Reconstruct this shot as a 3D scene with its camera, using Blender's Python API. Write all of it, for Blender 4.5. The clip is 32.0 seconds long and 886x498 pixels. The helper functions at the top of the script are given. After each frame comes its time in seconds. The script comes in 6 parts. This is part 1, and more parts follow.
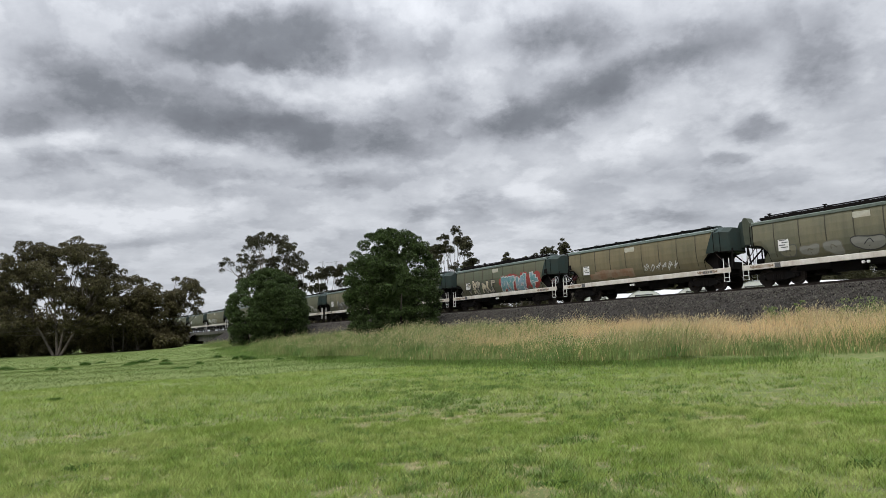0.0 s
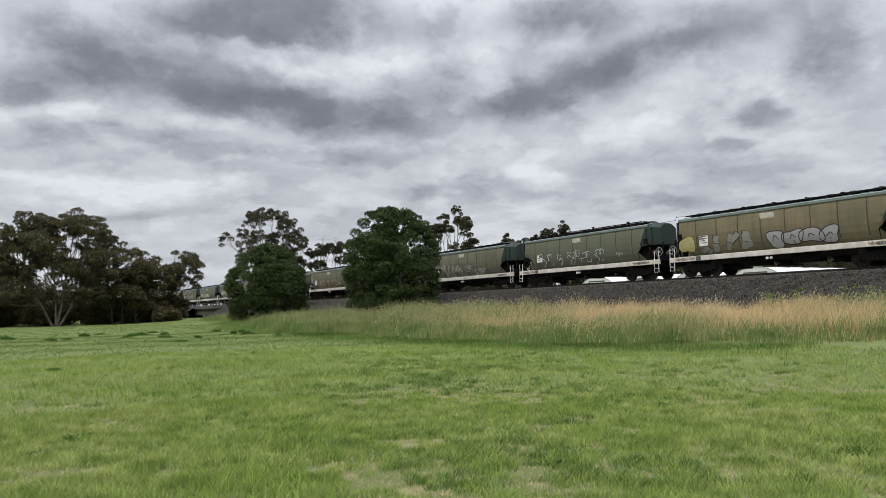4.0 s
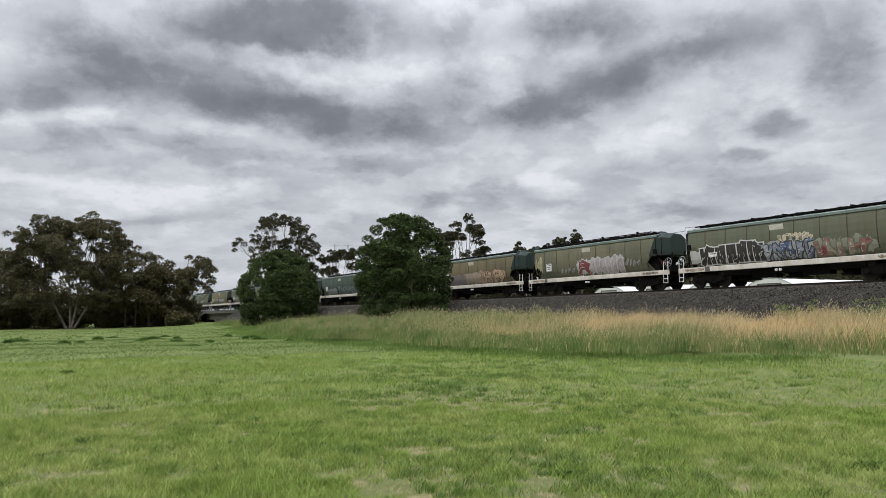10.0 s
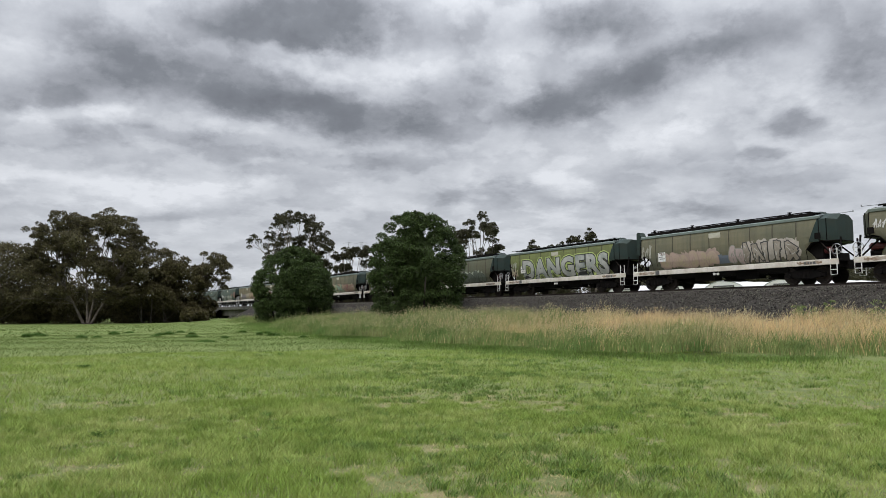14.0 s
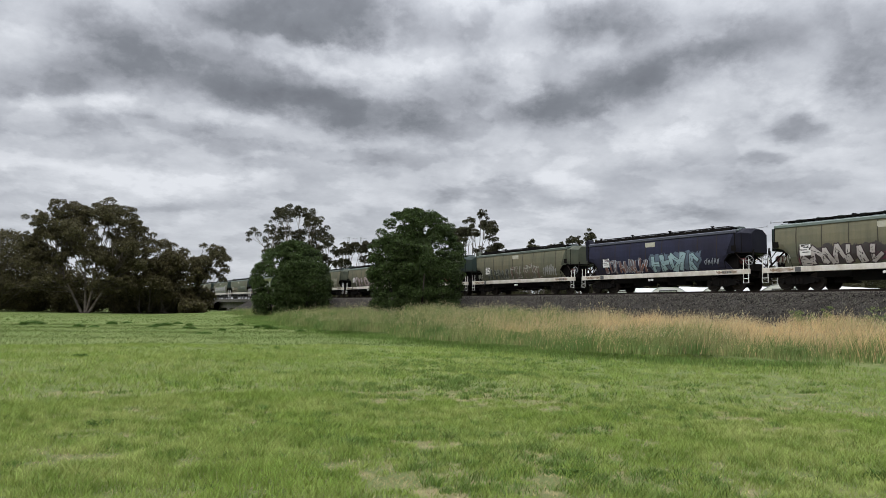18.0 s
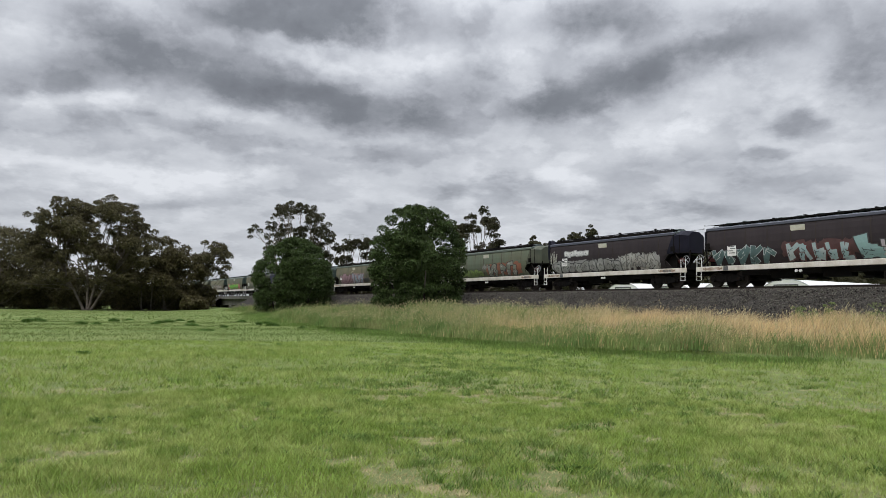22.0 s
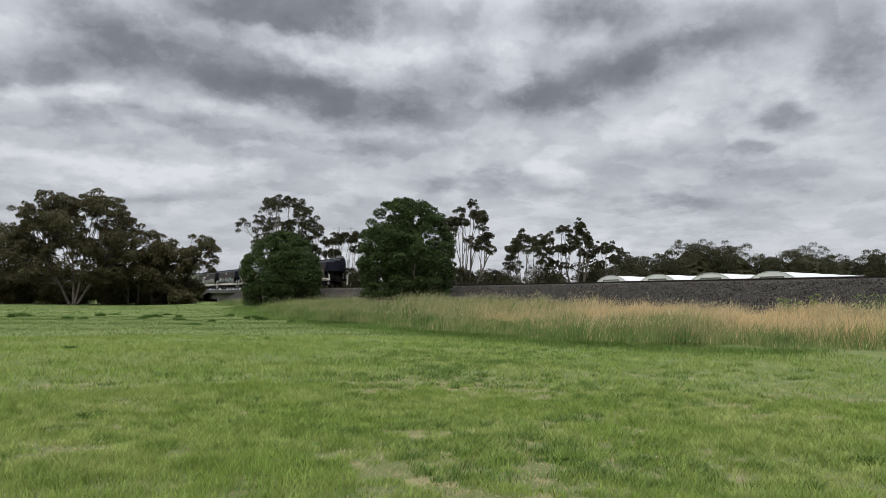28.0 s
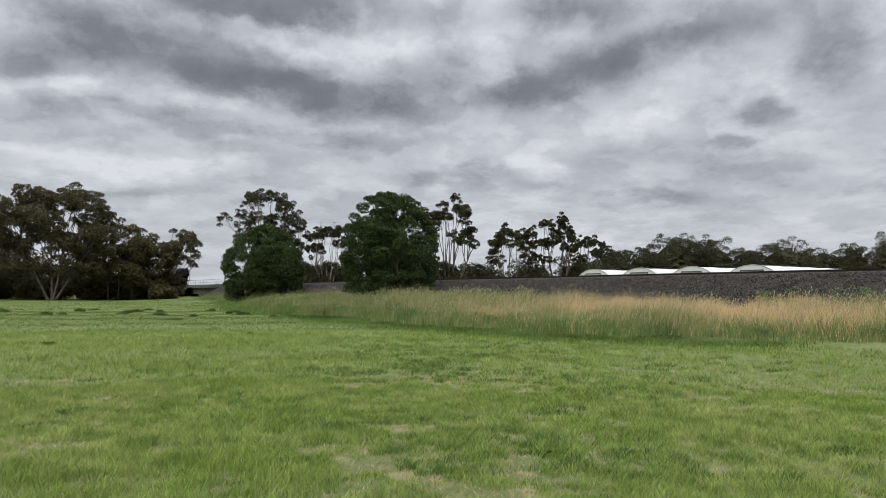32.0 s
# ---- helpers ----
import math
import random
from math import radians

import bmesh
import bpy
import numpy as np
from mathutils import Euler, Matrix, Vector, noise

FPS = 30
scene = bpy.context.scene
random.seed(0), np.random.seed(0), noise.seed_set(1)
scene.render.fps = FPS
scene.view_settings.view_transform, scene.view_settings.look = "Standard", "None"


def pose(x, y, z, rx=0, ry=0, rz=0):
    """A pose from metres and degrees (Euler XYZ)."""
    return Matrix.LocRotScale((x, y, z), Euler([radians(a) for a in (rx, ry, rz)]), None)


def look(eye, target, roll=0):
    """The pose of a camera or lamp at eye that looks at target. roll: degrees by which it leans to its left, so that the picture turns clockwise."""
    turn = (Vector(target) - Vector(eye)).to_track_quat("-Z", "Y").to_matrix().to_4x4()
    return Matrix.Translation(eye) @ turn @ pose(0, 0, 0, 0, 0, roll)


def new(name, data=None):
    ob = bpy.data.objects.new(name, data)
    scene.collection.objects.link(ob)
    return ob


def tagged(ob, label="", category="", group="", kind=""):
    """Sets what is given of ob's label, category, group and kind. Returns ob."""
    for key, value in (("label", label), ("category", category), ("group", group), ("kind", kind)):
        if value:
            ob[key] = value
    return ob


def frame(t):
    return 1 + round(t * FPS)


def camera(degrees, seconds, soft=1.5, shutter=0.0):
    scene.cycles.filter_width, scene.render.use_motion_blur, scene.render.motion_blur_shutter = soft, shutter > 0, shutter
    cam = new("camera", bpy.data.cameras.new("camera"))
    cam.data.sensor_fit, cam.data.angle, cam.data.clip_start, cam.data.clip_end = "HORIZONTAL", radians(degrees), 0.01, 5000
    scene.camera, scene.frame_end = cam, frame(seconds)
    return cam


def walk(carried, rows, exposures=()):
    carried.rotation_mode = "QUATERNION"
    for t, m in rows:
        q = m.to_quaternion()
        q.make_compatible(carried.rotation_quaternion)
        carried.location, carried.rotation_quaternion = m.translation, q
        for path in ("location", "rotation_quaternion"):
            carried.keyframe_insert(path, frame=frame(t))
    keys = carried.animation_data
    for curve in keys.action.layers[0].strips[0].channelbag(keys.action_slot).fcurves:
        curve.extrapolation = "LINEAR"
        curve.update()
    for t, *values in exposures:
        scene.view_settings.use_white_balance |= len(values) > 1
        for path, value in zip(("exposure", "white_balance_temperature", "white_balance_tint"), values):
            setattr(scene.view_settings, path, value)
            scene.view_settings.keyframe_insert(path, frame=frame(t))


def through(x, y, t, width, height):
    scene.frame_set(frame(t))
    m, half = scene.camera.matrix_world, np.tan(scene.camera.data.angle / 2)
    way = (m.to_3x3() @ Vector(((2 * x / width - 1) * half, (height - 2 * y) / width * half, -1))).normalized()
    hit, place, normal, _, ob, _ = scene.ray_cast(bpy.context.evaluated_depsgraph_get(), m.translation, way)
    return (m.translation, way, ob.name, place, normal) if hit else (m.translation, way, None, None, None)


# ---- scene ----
cam = camera(64.607, 32.0, soft=0.75)
EYE = (0.0, 0.0, 1.6)
# a hand-held camera at one spot: seconds and turn in degrees
TURNS = [
    (0, 96.334, 2.774, -1.756), (0.5, 96.255, 2.969, -2.176), (1, 96.168, 3.087, -2.382), (1.5, 95.997, 3.081, -2.414),
    (2, 95.760, 2.970, -2.356), (2.5, 95.439, 2.812, -2.289), (3, 95.091, 2.447, -2.243), (3.5, 94.818, 1.874, -2.214),
    (5.5, 94.539, 0.883, -1.275), (6, 94.582, 1.056, -1.084), (6.5, 94.646, 0.977, -1.019), (7, 94.696, 0.987, -0.971),
    (7.5, 94.756, 0.945, -0.903), (8, 94.854, 0.944, -0.879), (8.5, 94.930, 0.960, -0.884), (9, 95.061, 0.931, -0.958),
    (9.5, 95.188, 0.894, -0.983), (10, 95.290, 0.797, -0.981), (10.5, 95.381, 0.702, -0.911), (11, 95.459, 0.567, -0.819),
    (11.5, 95.532, 0.551, -0.724), (12, 95.565, 0.464, -0.578), (12.5, 95.557, 0.392, -0.354), (13, 95.434, 0.405, -0.077),
    (13.5, 95.273, 0.410, 0.099), (14, 95.124, 0.375, 0.098), (14.5, 95.004, 0.311, -0.016), (16.5, 94.830, -0.445, -0.122),
    (17, 94.812, -0.634, -0.070), (17.5, 94.854, -0.810, -0.052), (18, 94.907, -0.939, -0.067), (18.5, 94.927, -0.995, -0.090),
    (19, 94.905, -1.028, -0.088), (19.5, 94.839, -0.982, -0.036), (20, 94.751, -0.845, 0.062), (20.5, 94.688, -0.790, 0.173),
    (21, 94.631, -0.787, 0.235), (21.5, 94.617, -0.795, 0.198), (22, 94.621, -0.828, 0.064), (22.5, 94.603, -0.826, -0.141),
    (23, 94.605, -0.871, -0.365), (23.5, 94.612, -0.844, -0.523), (24, 94.582, -0.849, -0.530), (24.5, 94.527, -0.895, -0.448),
    (25, 94.462, -0.861, -0.338), (25.5, 94.353, -0.745, -0.285), (27.5, 94.079, -0.505, -0.666), (28, 94.081, -0.605, -0.844),
    (28.5, 94.070, -0.618, -1.112), (29, 94.017, -0.589, -1.418), (29.5, 93.977, -0.691, -1.730), (30, 93.927, -0.753, -1.874),
    (30.5, 93.881, -0.770, -1.909), (31, 93.868, -0.699, -1.914), (31.5, 93.784, -0.618, -1.953), (32, 93.613, -0.424, -2.203),
]
walk(cam, [(t, pose(*EYE, rx, ry, rz)) for t, rx, ry, rz in TURNS], [(0, -0.04), (25, -0.06), (28, -0.15), (32, -0.15)])

# ---- light: an overcast sky with a soft sun behind the cloud ----


def nodes_of(tree):
    tree.nodes.clear()

    def add(kind, **values):
        nd = tree.nodes.new(kind)
        for k, v in values.items():
            if k in nd.inputs:
                nd.inputs[k].default_value = v
        return nd
    return add, tree.links.new


SUN_EL, SUN_AZ = 52.0, 200.0
world = bpy.data.worlds.new("overcast_sky")
scene.world = world
world.use_nodes = True


# cloud masses and bright gaps ahead: across, up, half-width, half-height (tangents), slope in degrees, weight
DARK_CLOUDS = [(-0.198, 0.424, 0.165, 0.042, -2, 1.35), (-0.371, 0.346, 0.185, 0.034, -8, 0.85), (-0.148, 0.283, 0.170, 0.029, -8, 1.15), (-0.578, 0.328, 0.121, 0.031, 0, 0.75), (-0.497, 0.404, 0.097, 0.026, -10, 0.5),
          (0.235, 0.426, 0.089, 0.036, 5, 0.9), (0.19, 0.311, 0.109, 0.026, 16, 1.0), (0.34, 0.347, 0.089, 0.031, 22, 0.8), (0.401, 0.401, 0.113, 0.032, 8, 0.6), (0.623, 0.368, 0.073, 0.048, 25, 0.75),
          (0.502, 0.277, 0.042, 0.018, 0, 0.8), (0.47, 0.224, 0.039, 0.01, 4, 0.75), (0.009, 0.314, 0.081, 0.029, 12, 0.5), (0.052, 0.403, 0.048, 0.028, 0, 0.3), (-0.419, 0.254, 0.161, 0.01, -2, 0.45),
          (-0.181, 0.225, 0.161, 0.012, -4, 0.5), (0.063, 0.167, 0.105, 0.012, 0, 0.55), (0.152, 0.148, 0.089, 0.009, 0, 0.4), (0.423, 0.196, 0.121, 0.015, -3, 0.25), (0.544, 0.168, 0.105, 0.018, 0, 0.25),
          (-0.279, 0.206, 0.056, 0.009, 0, 0.35), (0.339, 0.142, 0.073, 0.01, 0, 0.4), (0.603, 0.438, 0.065, 0.024, 0, 0.5), (-0.433, 0.133, 0.105, 0.01, 4, 0.35), (-0.591, 0.245, 0.073, 0.01, 0, 0.35)]
LIGHT_GAPS = [(-0.123, 0.356, 0.105, 0.021, -8, 0.95), (-0.214, 0.385, 0.056, 0.008, -4, 0.6), (0.104, 0.347, 0.027, 0.042, 30, 0.75), (-0.56, 0.29, 0.097, 0.012, -3, 0.9), (-0.434, 0.176, 0.145, 0.016, -4, 0.9),
          (-0.59, 0.207, 0.065, 0.018, 0, 0.5), (0.303, 0.246, 0.105, 0.023, 10, 0.6), (0.182, 0.186, 0.044, 0.021, 0, 0.95), (0.379, 0.287, 0.048, 0.018, 30, 0.6), (-0.031, 0.413, 0.044, 0.048, 30, 0.6),
          (-0.288, 0.271, 0.073, 0.01, -4, 0.4), (0.089, 0.2, 0.081, 0.015, 0, 0.4), (0.548, 0.234, 0.048, 0.023, 0, 0.3), (0.514, 0.344, 0.065, 0.039, 20, 0.35), (0.325, 0.388, 0.029, 0.031, 0, 0.55),
          (-0.623, 0.432, 0.048, 0.04, 0, 0.3), (-0.312, 0.182, 0.065, 0.008, 0, 0.5), (0.609, 0.283, 0.048, 0.024, 0, 0.3)]


def build_sky():
    add, link = nodes_of(world.node_tree)

    def mth(op, a, b=None, c=None, clamp=False):
        nd = add("ShaderNodeMath")
        nd.operation, nd.use_clamp = op, clamp
        for i, v in enumerate((a, b, c)):
            if v is None:
                continue
            if not isinstance(v, (int, float)):
                link(v, nd.inputs[i])
            else:
                nd.inputs[i].default_value = v
        return nd.outputs[0]
    co = add("ShaderNodeTexCoord")
    sep = add("ShaderNodeSeparateXYZ")
    link(co.outputs["Generated"], sep.inputs[0])
    up = mth("MAXIMUM", sep.outputs[2], 0.0)
    # the deck is foreshortened towards the horizon
    flat = add("ShaderNodeCombineXYZ")
    link(sep.outputs[0], flat.inputs[0]), link(sep.outputs[1], flat.inputs[1])
    link(mth("MULTIPLY", mth("LOGARITHM", mth("ADD", up, 0.10), math.e), 0.62), flat.inputs[2])

    def fbm(scale, detail, rough, offset, colour=False):
        m = add("ShaderNodeMapping")
        m.inputs["Location"].default_value = offset
        link(flat.outputs[0], m.inputs["Vector"])
        n = add("ShaderNodeTexNoise")
        n.inputs["Scale"].default_value, n.inputs["Detail"].default_value, n.inputs["Roughness"].default_value = scale, detail, rough
        link(m.outputs[0], n.inputs["Vector"])
        return n.outputs["Color" if colour else "Fac"]
    # places ahead as tangents, shifted by a noise so that the masses have lumpy edges
    ahead = mth("MAXIMUM", sep.outputs[1], 0.2)
    shift = add("ShaderNodeSeparateXYZ")
    link(fbm(8.0, 10.0, 0.62, (2.0, 0.5, 0.3), True), shift.inputs[0])
    across = mth("ADD", mth("DIVIDE", sep.outputs[0], ahead), mth("MULTIPLY_ADD", shift.outputs[0], 0.14, -0.07))
    rise = mth("ADD", mth("DIVIDE", sep.outputs[2], ahead), mth("MULTIPLY_ADD", shift.outputs[1], 0.075, -0.0375))
    front = mth("MULTIPLY", mth("SUBTRACT", sep.outputs[1], 0.25), 4.0, clamp=True)

    def mass(u, v, a, b, slope, weight):
        c, s = math.cos(radians(slope)), math.sin(radians(slope))
        e1 = mth("MULTIPLY_ADD", across, c / a, mth("MULTIPLY_ADD", rise, s / a, -(u * c + v * s) / a))
        e2 = mth("MULTIPLY_ADD", rise, c / b, mth("MULTIPLY_ADD", across, -s / b, (u * s - v * c) / b))
        q = mth("ADD", mth("MULTIPLY", e1, e1), mth("MULTIPLY", e2, e2))
        return mth("MULTIPLY", mth("EXPONENT", mth("MULTIPLY", mth("POWER", q, 1.7), -0.7)), weight)
    total = 0.0
    for rows, k in ((DARK_CLOUDS, 0.27), (LIGHT_GAPS, -0.17)):
        for row in rows:
            total = mth("MULTIPLY_ADD", mass(*row), k, total)
    # broad swells, puffs and fine wisps of the deck; the far, low part is paler
    dens = mth("MULTIPLY_ADD", fbm(4.0, 3.0, 0.5, (1.3, 0.7, 0.2)), 0.20, 0.325)
    dens = mth("ADD", dens, mth("MULTIPLY_ADD", fbm(11.0, 12.0, 0.62, (4.3, 2.7, 1.2)), 0.40, -0.20))
    puff = mth("MULTIPLY_ADD", mth("SUBTRACT", fbm(12.0, 10.0, 0.56, (0.4, 3.7, 2.2)), 0.5), 12.0, 0.5, clamp=True)
    dens = mth("ADD", dens, mth("MULTIPLY_ADD", puff, 0.075, -0.0375))
    low = mth("EXPONENT", mth("MULTIPLY", mth("POWER", mth("DIVIDE", up, 0.17), 2.0), -1.0))
    dens = mth("MULTIPLY_ADD", low, -0.11, dens)
    dens = mth("MULTIPLY_ADD", total, front, dens)
    ramp = add("ShaderNodeValToRGB")
    link(dens, ramp.inputs[0])
    el = ramp.color_ramp.elements
    el[0].position, el[0].color = 0.20, (0.795, 0.82, 0.87, 1)
    el[1].position, el[1].color = 0.92, (0.150, 0.158, 0.180, 1)
    for pos, col in ((0.33, (0.620, 0.645, 0.694)), (0.46, (0.472, 0.494, 0.542)), (0.58, (0.338, 0.354, 0.394)), (0.72, (0.212, 0.226, 0.254))):
        e = el.new(pos)
        e.color = (*col, 1)
    sky = add("ShaderNodeTexSky")
    sky.sky_type, sky.sun_disc = "NISHITA", False
    sky.sun_elevation, sky.sun_rotation = radians(SUN_EL), radians(SUN_AZ)
    thin = add("ShaderNodeMix")
    thin.data_type = "RGBA"
    thin.inputs["Factor"].default_value = 0.96
    dim = add("ShaderNodeVectorMath")
    dim.operation = "SCALE"
    dim.inputs["Scale"].default_value = 0.08
    link(sky.outputs[0], dim.inputs[0])
    link(dim.outputs[0], thin.inputs["A"])
    link(ramp.outputs[0], thin.inputs["B"])
    # an overcast sky grows brighter towards the zenith
    lift = mth("ADD", 1.0, mth("MULTIPLY", mth("POWER", up, 3.5), 6.5))
    bg = add("ShaderNodeBackground")
    link(thin.outputs["Result"], bg.inputs["Color"])
    link(lift, bg.inputs["Strength"])
    out = add("ShaderNodeOutputWorld")
    link(bg.outputs[0], out.inputs["Surface"])


build_sky()
sun = new("sun", bpy.data.lights.new("sun", "SUN"))
sun.data.energy, sun.data.angle, sun.data.color = 1.8, radians(25), (1.0, 0.96, 0.9)
sun.matrix_world = look((0, 0, 0), (-math.sin(radians(SUN_AZ)) * math.cos(radians(SUN_EL)), -math.cos(radians(SUN_AZ)) * math.cos(radians(SUN_EL)), -math.sin(radians(SUN_EL))))


# ---- materials ----
def material(name, base, rough=0.6, metal=0.0, spots=0.25, scale=3.0, fine=40.0, bump=0.1, second=None, island=0.0, obj=0.0, streak=None, coords="Object", spec=0.5):
    """A surface with stains at one scale and grain at another. second: the colour of the stains; island, obj: how much pieces differ."""
    m = bpy.data.materials.new(name)
    m.use_nodes = True
    add, link = nodes_of(m.node_tree)
    out = add("ShaderNodeOutputMaterial")
    b = add("ShaderNodeBsdfPrincipled")
    link(b.outputs[0], out.inputs[0])
    b.inputs["Metallic"].default_value = metal
    b.inputs["Specular IOR Level"].default_value = spec
    co = add("ShaderNodeTexCoord")
    big = add("ShaderNodeTexNoise", Scale=scale, Detail=6.0, Roughness=0.6)
    link(co.outputs[coords], big.inputs["Vector"])
    small = add("ShaderNodeTexNoise", Scale=fine, Detail=4.0, Roughness=0.6)
    link(co.outputs[coords], small.inputs["Vector"])
    ramp = add("ShaderNodeValToRGB")
    ramp.color_ramp.elements[0].position, ramp.color_ramp.elements[1].position = 0.38, 0.68
    c2 = second or tuple(c * 0.55 for c in base)
    ramp.color_ramp.elements[0].color, ramp.color_ramp.elements[1].color = (*base, 1), (*[a + (d - a) * min(1, spots * 2) for a, d in zip(base, c2)], 1)
    link(big.outputs["Fac"], ramp.inputs[0])
    last = ramp.outputs[0]
    if streak:
        mp = add("ShaderNodeMapping")
        mp.inputs["Scale"].default_value = (2.2, 2.2, 0.16)
        link(co.outputs[coords], mp.inputs["Vector"])
        sn = add("ShaderNodeTexNoise", Scale=1.6, Detail=8.0, Roughness=0.7)
        link(mp.outputs[0], sn.inputs["Vector"])
        sr = add("ShaderNodeValToRGB")
        sr.color_ramp.elements[0].position, sr.color_ramp.elements[1].position = 0.46, 0.74
        sr.color_ramp.elements[0].color, sr.color_ramp.elements[1].color = (0, 0, 0, 1), (0.42, 0.42, 0.42, 1)
        link(sn.outputs["Fac"], sr.inputs[0])
        mx = add("ShaderNodeMix")
        mx.data_type = "RGBA"
        link(sr.outputs[0], mx.inputs["Factor"])
        link(last, mx.inputs["A"])
        mx.inputs["B"].default_value = (*streak, 1)
        last = mx.outputs["Result"]
    hsv = add("ShaderNodeHueSaturation")
    link(last, hsv.inputs["Color"])
    mr = add("ShaderNodeMapRange")
    mr.inputs["To Min"].default_value, mr.inputs["To Max"].default_value = 0.82, 1.18
    link(small.outputs["Fac"], mr.inputs["Value"])
    val = mr.outputs[0]
    for amount, kind, socket in ((island, "ShaderNodeNewGeometry", "Random Per Island"), (obj, "ShaderNodeObjectInfo", "Random")):
        if amount:
            g = add(kind)
            r = add("ShaderNodeMapRange")
            r.inputs["To Min"].default_value, r.inputs["To Max"].default_value = 1 - amount, 1 + amount
            link(g.outputs[socket], r.inputs["Value"])
            mu = add("ShaderNodeMath")
            mu.operation = "MULTIPLY"
            link(val, mu.inputs[0]), link(r.outputs[0], mu.inputs[1])
            val = mu.outputs[0]
            r2 = add("ShaderNodeMapRange")
            r2.inputs["To Min"].default_value, r2.inputs["To Max"].default_value = 0.5 - amount * 0.06, 0.5 + amount * 0.06
            link(g.outputs[socket], r2.inputs["Value"])
            link(r2.outputs[0], hsv.inputs["Hue"])
    link(val, hsv.inputs["Value"])
    link(hsv.outputs[0], b.inputs["Base Color"])
    rr = add("ShaderNodeMapRange")
    rr.inputs["To Min"].default_value, rr.inputs["To Max"].default_value = max(0, rough - 0.12), min(1, rough + 0.12)
    link(big.outputs["Fac"], rr.inputs["Value"])
    link(rr.outputs[0], b.inputs["Roughness"])
    if bump:
        bp = add("ShaderNodeBump", Strength=bump, Distance=0.02)
        link(small.outputs["Fac"], bp.inputs["Height"])
        link(bp.outputs[0], b.inputs["Normal"])
    return m


def leaf_material(name, base, island=0.35, through=0.25, rough=0.55, obj=0.0, patch=None, patch_scale=0.08, tuft=None, tuft_scale=2.2):
    """Blades and leaves: differing piece by piece, with a little light through them. patch: a second colour in broad patches."""
    m = bpy.data.materials.new(name)
    m.use_nodes = True
    add, link = nodes_of(m.node_tree)
    out = add("ShaderNodeOutputMaterial")
    b = add("ShaderNodeBsdfPrincipled", Roughness=rough)
    b.inputs["Specular IOR Level"].default_value = 0.15
    geo = add("ShaderNodeNewGeometry")
    hsv = add("ShaderNodeHueSaturation", Color=(*base, 1))
    if patch:
        co = add("ShaderNodeTexCoord")
        n = add("ShaderNodeTexNoise", Scale=patch_scale, Detail=5.0, Roughness=0.6)
        link(co.outputs["Object"], n.inputs["Vector"])
        rp = add("ShaderNodeValToRGB")
        rp.color_ramp.elements[0].position, rp.color_ramp.elements[1].position = 0.42, 0.62
        rp.color_ramp.elements[0].color, rp.color_ramp.elements[1].color = (*base, 1), (*patch, 1)
        link(n.outputs["Fac"], rp.inputs[0])
        last = rp.outputs[0]
        if tuft:
            n2 = add("ShaderNodeTexNoise", Scale=tuft_scale, Detail=4.0, Roughness=0.6)
            link(co.outputs["Object"], n2.inputs["Vector"])
            r2 = add("ShaderNodeValToRGB")
            r2.color_ramp.elements[0].position, r2.color_ramp.elements[1].position = 0.44, 0.62
            link(n2.outputs["Fac"], r2.inputs[0])
            mt = add("ShaderNodeMix")
            mt.data_type = "RGBA"
            link(r2.outputs[0], mt.inputs["Factor"])
            link(last, mt.inputs["A"])
            mt.inputs["B"].default_value = (*tuft, 1)
            last = mt.outputs["Result"]
        link(last, hsv.inputs["Color"])
    r = add("ShaderNodeMapRange")
    r.inputs["To Min"].default_value, r.inputs["To Max"].default_value = 1 - island, 1 + island
    link(geo.outputs["Random Per Island"], r.inputs["Value"])
    link(r.outputs[0], hsv.inputs["Value"])
    h = add("ShaderNodeMapRange")
    h.inputs["To Min"].default_value, h.inputs["To Max"].default_value = 0.485, 0.515
    link(geo.outputs["Random Per Island"], h.inputs["Value"])
    link(h.outputs[0], hsv.inputs["Hue"])
    link(hsv.outputs[0], b.inputs["Base Color"])
    tr = add("ShaderNodeBsdfTranslucent")
    link(hsv.outputs[0], tr.inputs[0])
    mx = add("ShaderNodeMixShader", Fac=through)
    link(b.outputs[0], mx.inputs[1]), link(tr.outputs[0], mx.inputs[2])
    link(mx.outputs[0], out.inputs[0])
    return m


M = {}
M["ballast"] = material("ballast_stone", (0.039, 0.035, 0.030), 0.95, spots=0.5, second=(0.017, 0.0155, 0.0135), scale=1.6, fine=24.0, bump=0.6, spec=0.1)
M["stone"] = material("ballast_pebble", (0.060, 0.053, 0.046), 0.95, island=0.95, scale=2.0, fine=20, bump=0.2, spec=0.1)
M["rail"] = material("rail_steel", (0.035, 0.027, 0.023), 0.7, 0.2, second=(0.02, 0.015, 0.013), scale=4, spec=0.2)
M["concrete"] = material("weathered_concrete", (0.12, 0.115, 0.105), 0.9, spec=0.2, second=(0.07, 0.067, 0.06), spots=0.4, scale=0.8, fine=14, bump=0.25)
M["sleeper"] = material("sleeper_concrete", (0.25, 0.24, 0.22), 0.9, obj=0.2, scale=2, fine=25)
# grime, with the shade below the wagons also put into this near-black
M["dark_steel"] = material("grimy_shaded_steel", (0.007, 0.0066, 0.0066), 0.8, 0.1, second=(0.015, 0.012, 0.010), scale=3, fine=30, spec=0.06)
M["wheel"] = material("wheel_steel", (0.035, 0.028, 0.024), 0.7, 0.3, second=(0.016, 0.013, 0.012), scale=5, spec=0.2)
M["white_sill"] = material("dirty_white_paint", (0.64, 0.61, 0.55), 0.55, second=(0.34, 0.28, 0.21), spots=0.32, scale=1.3, fine=18, streak=(0.30, 0.25, 0.20))
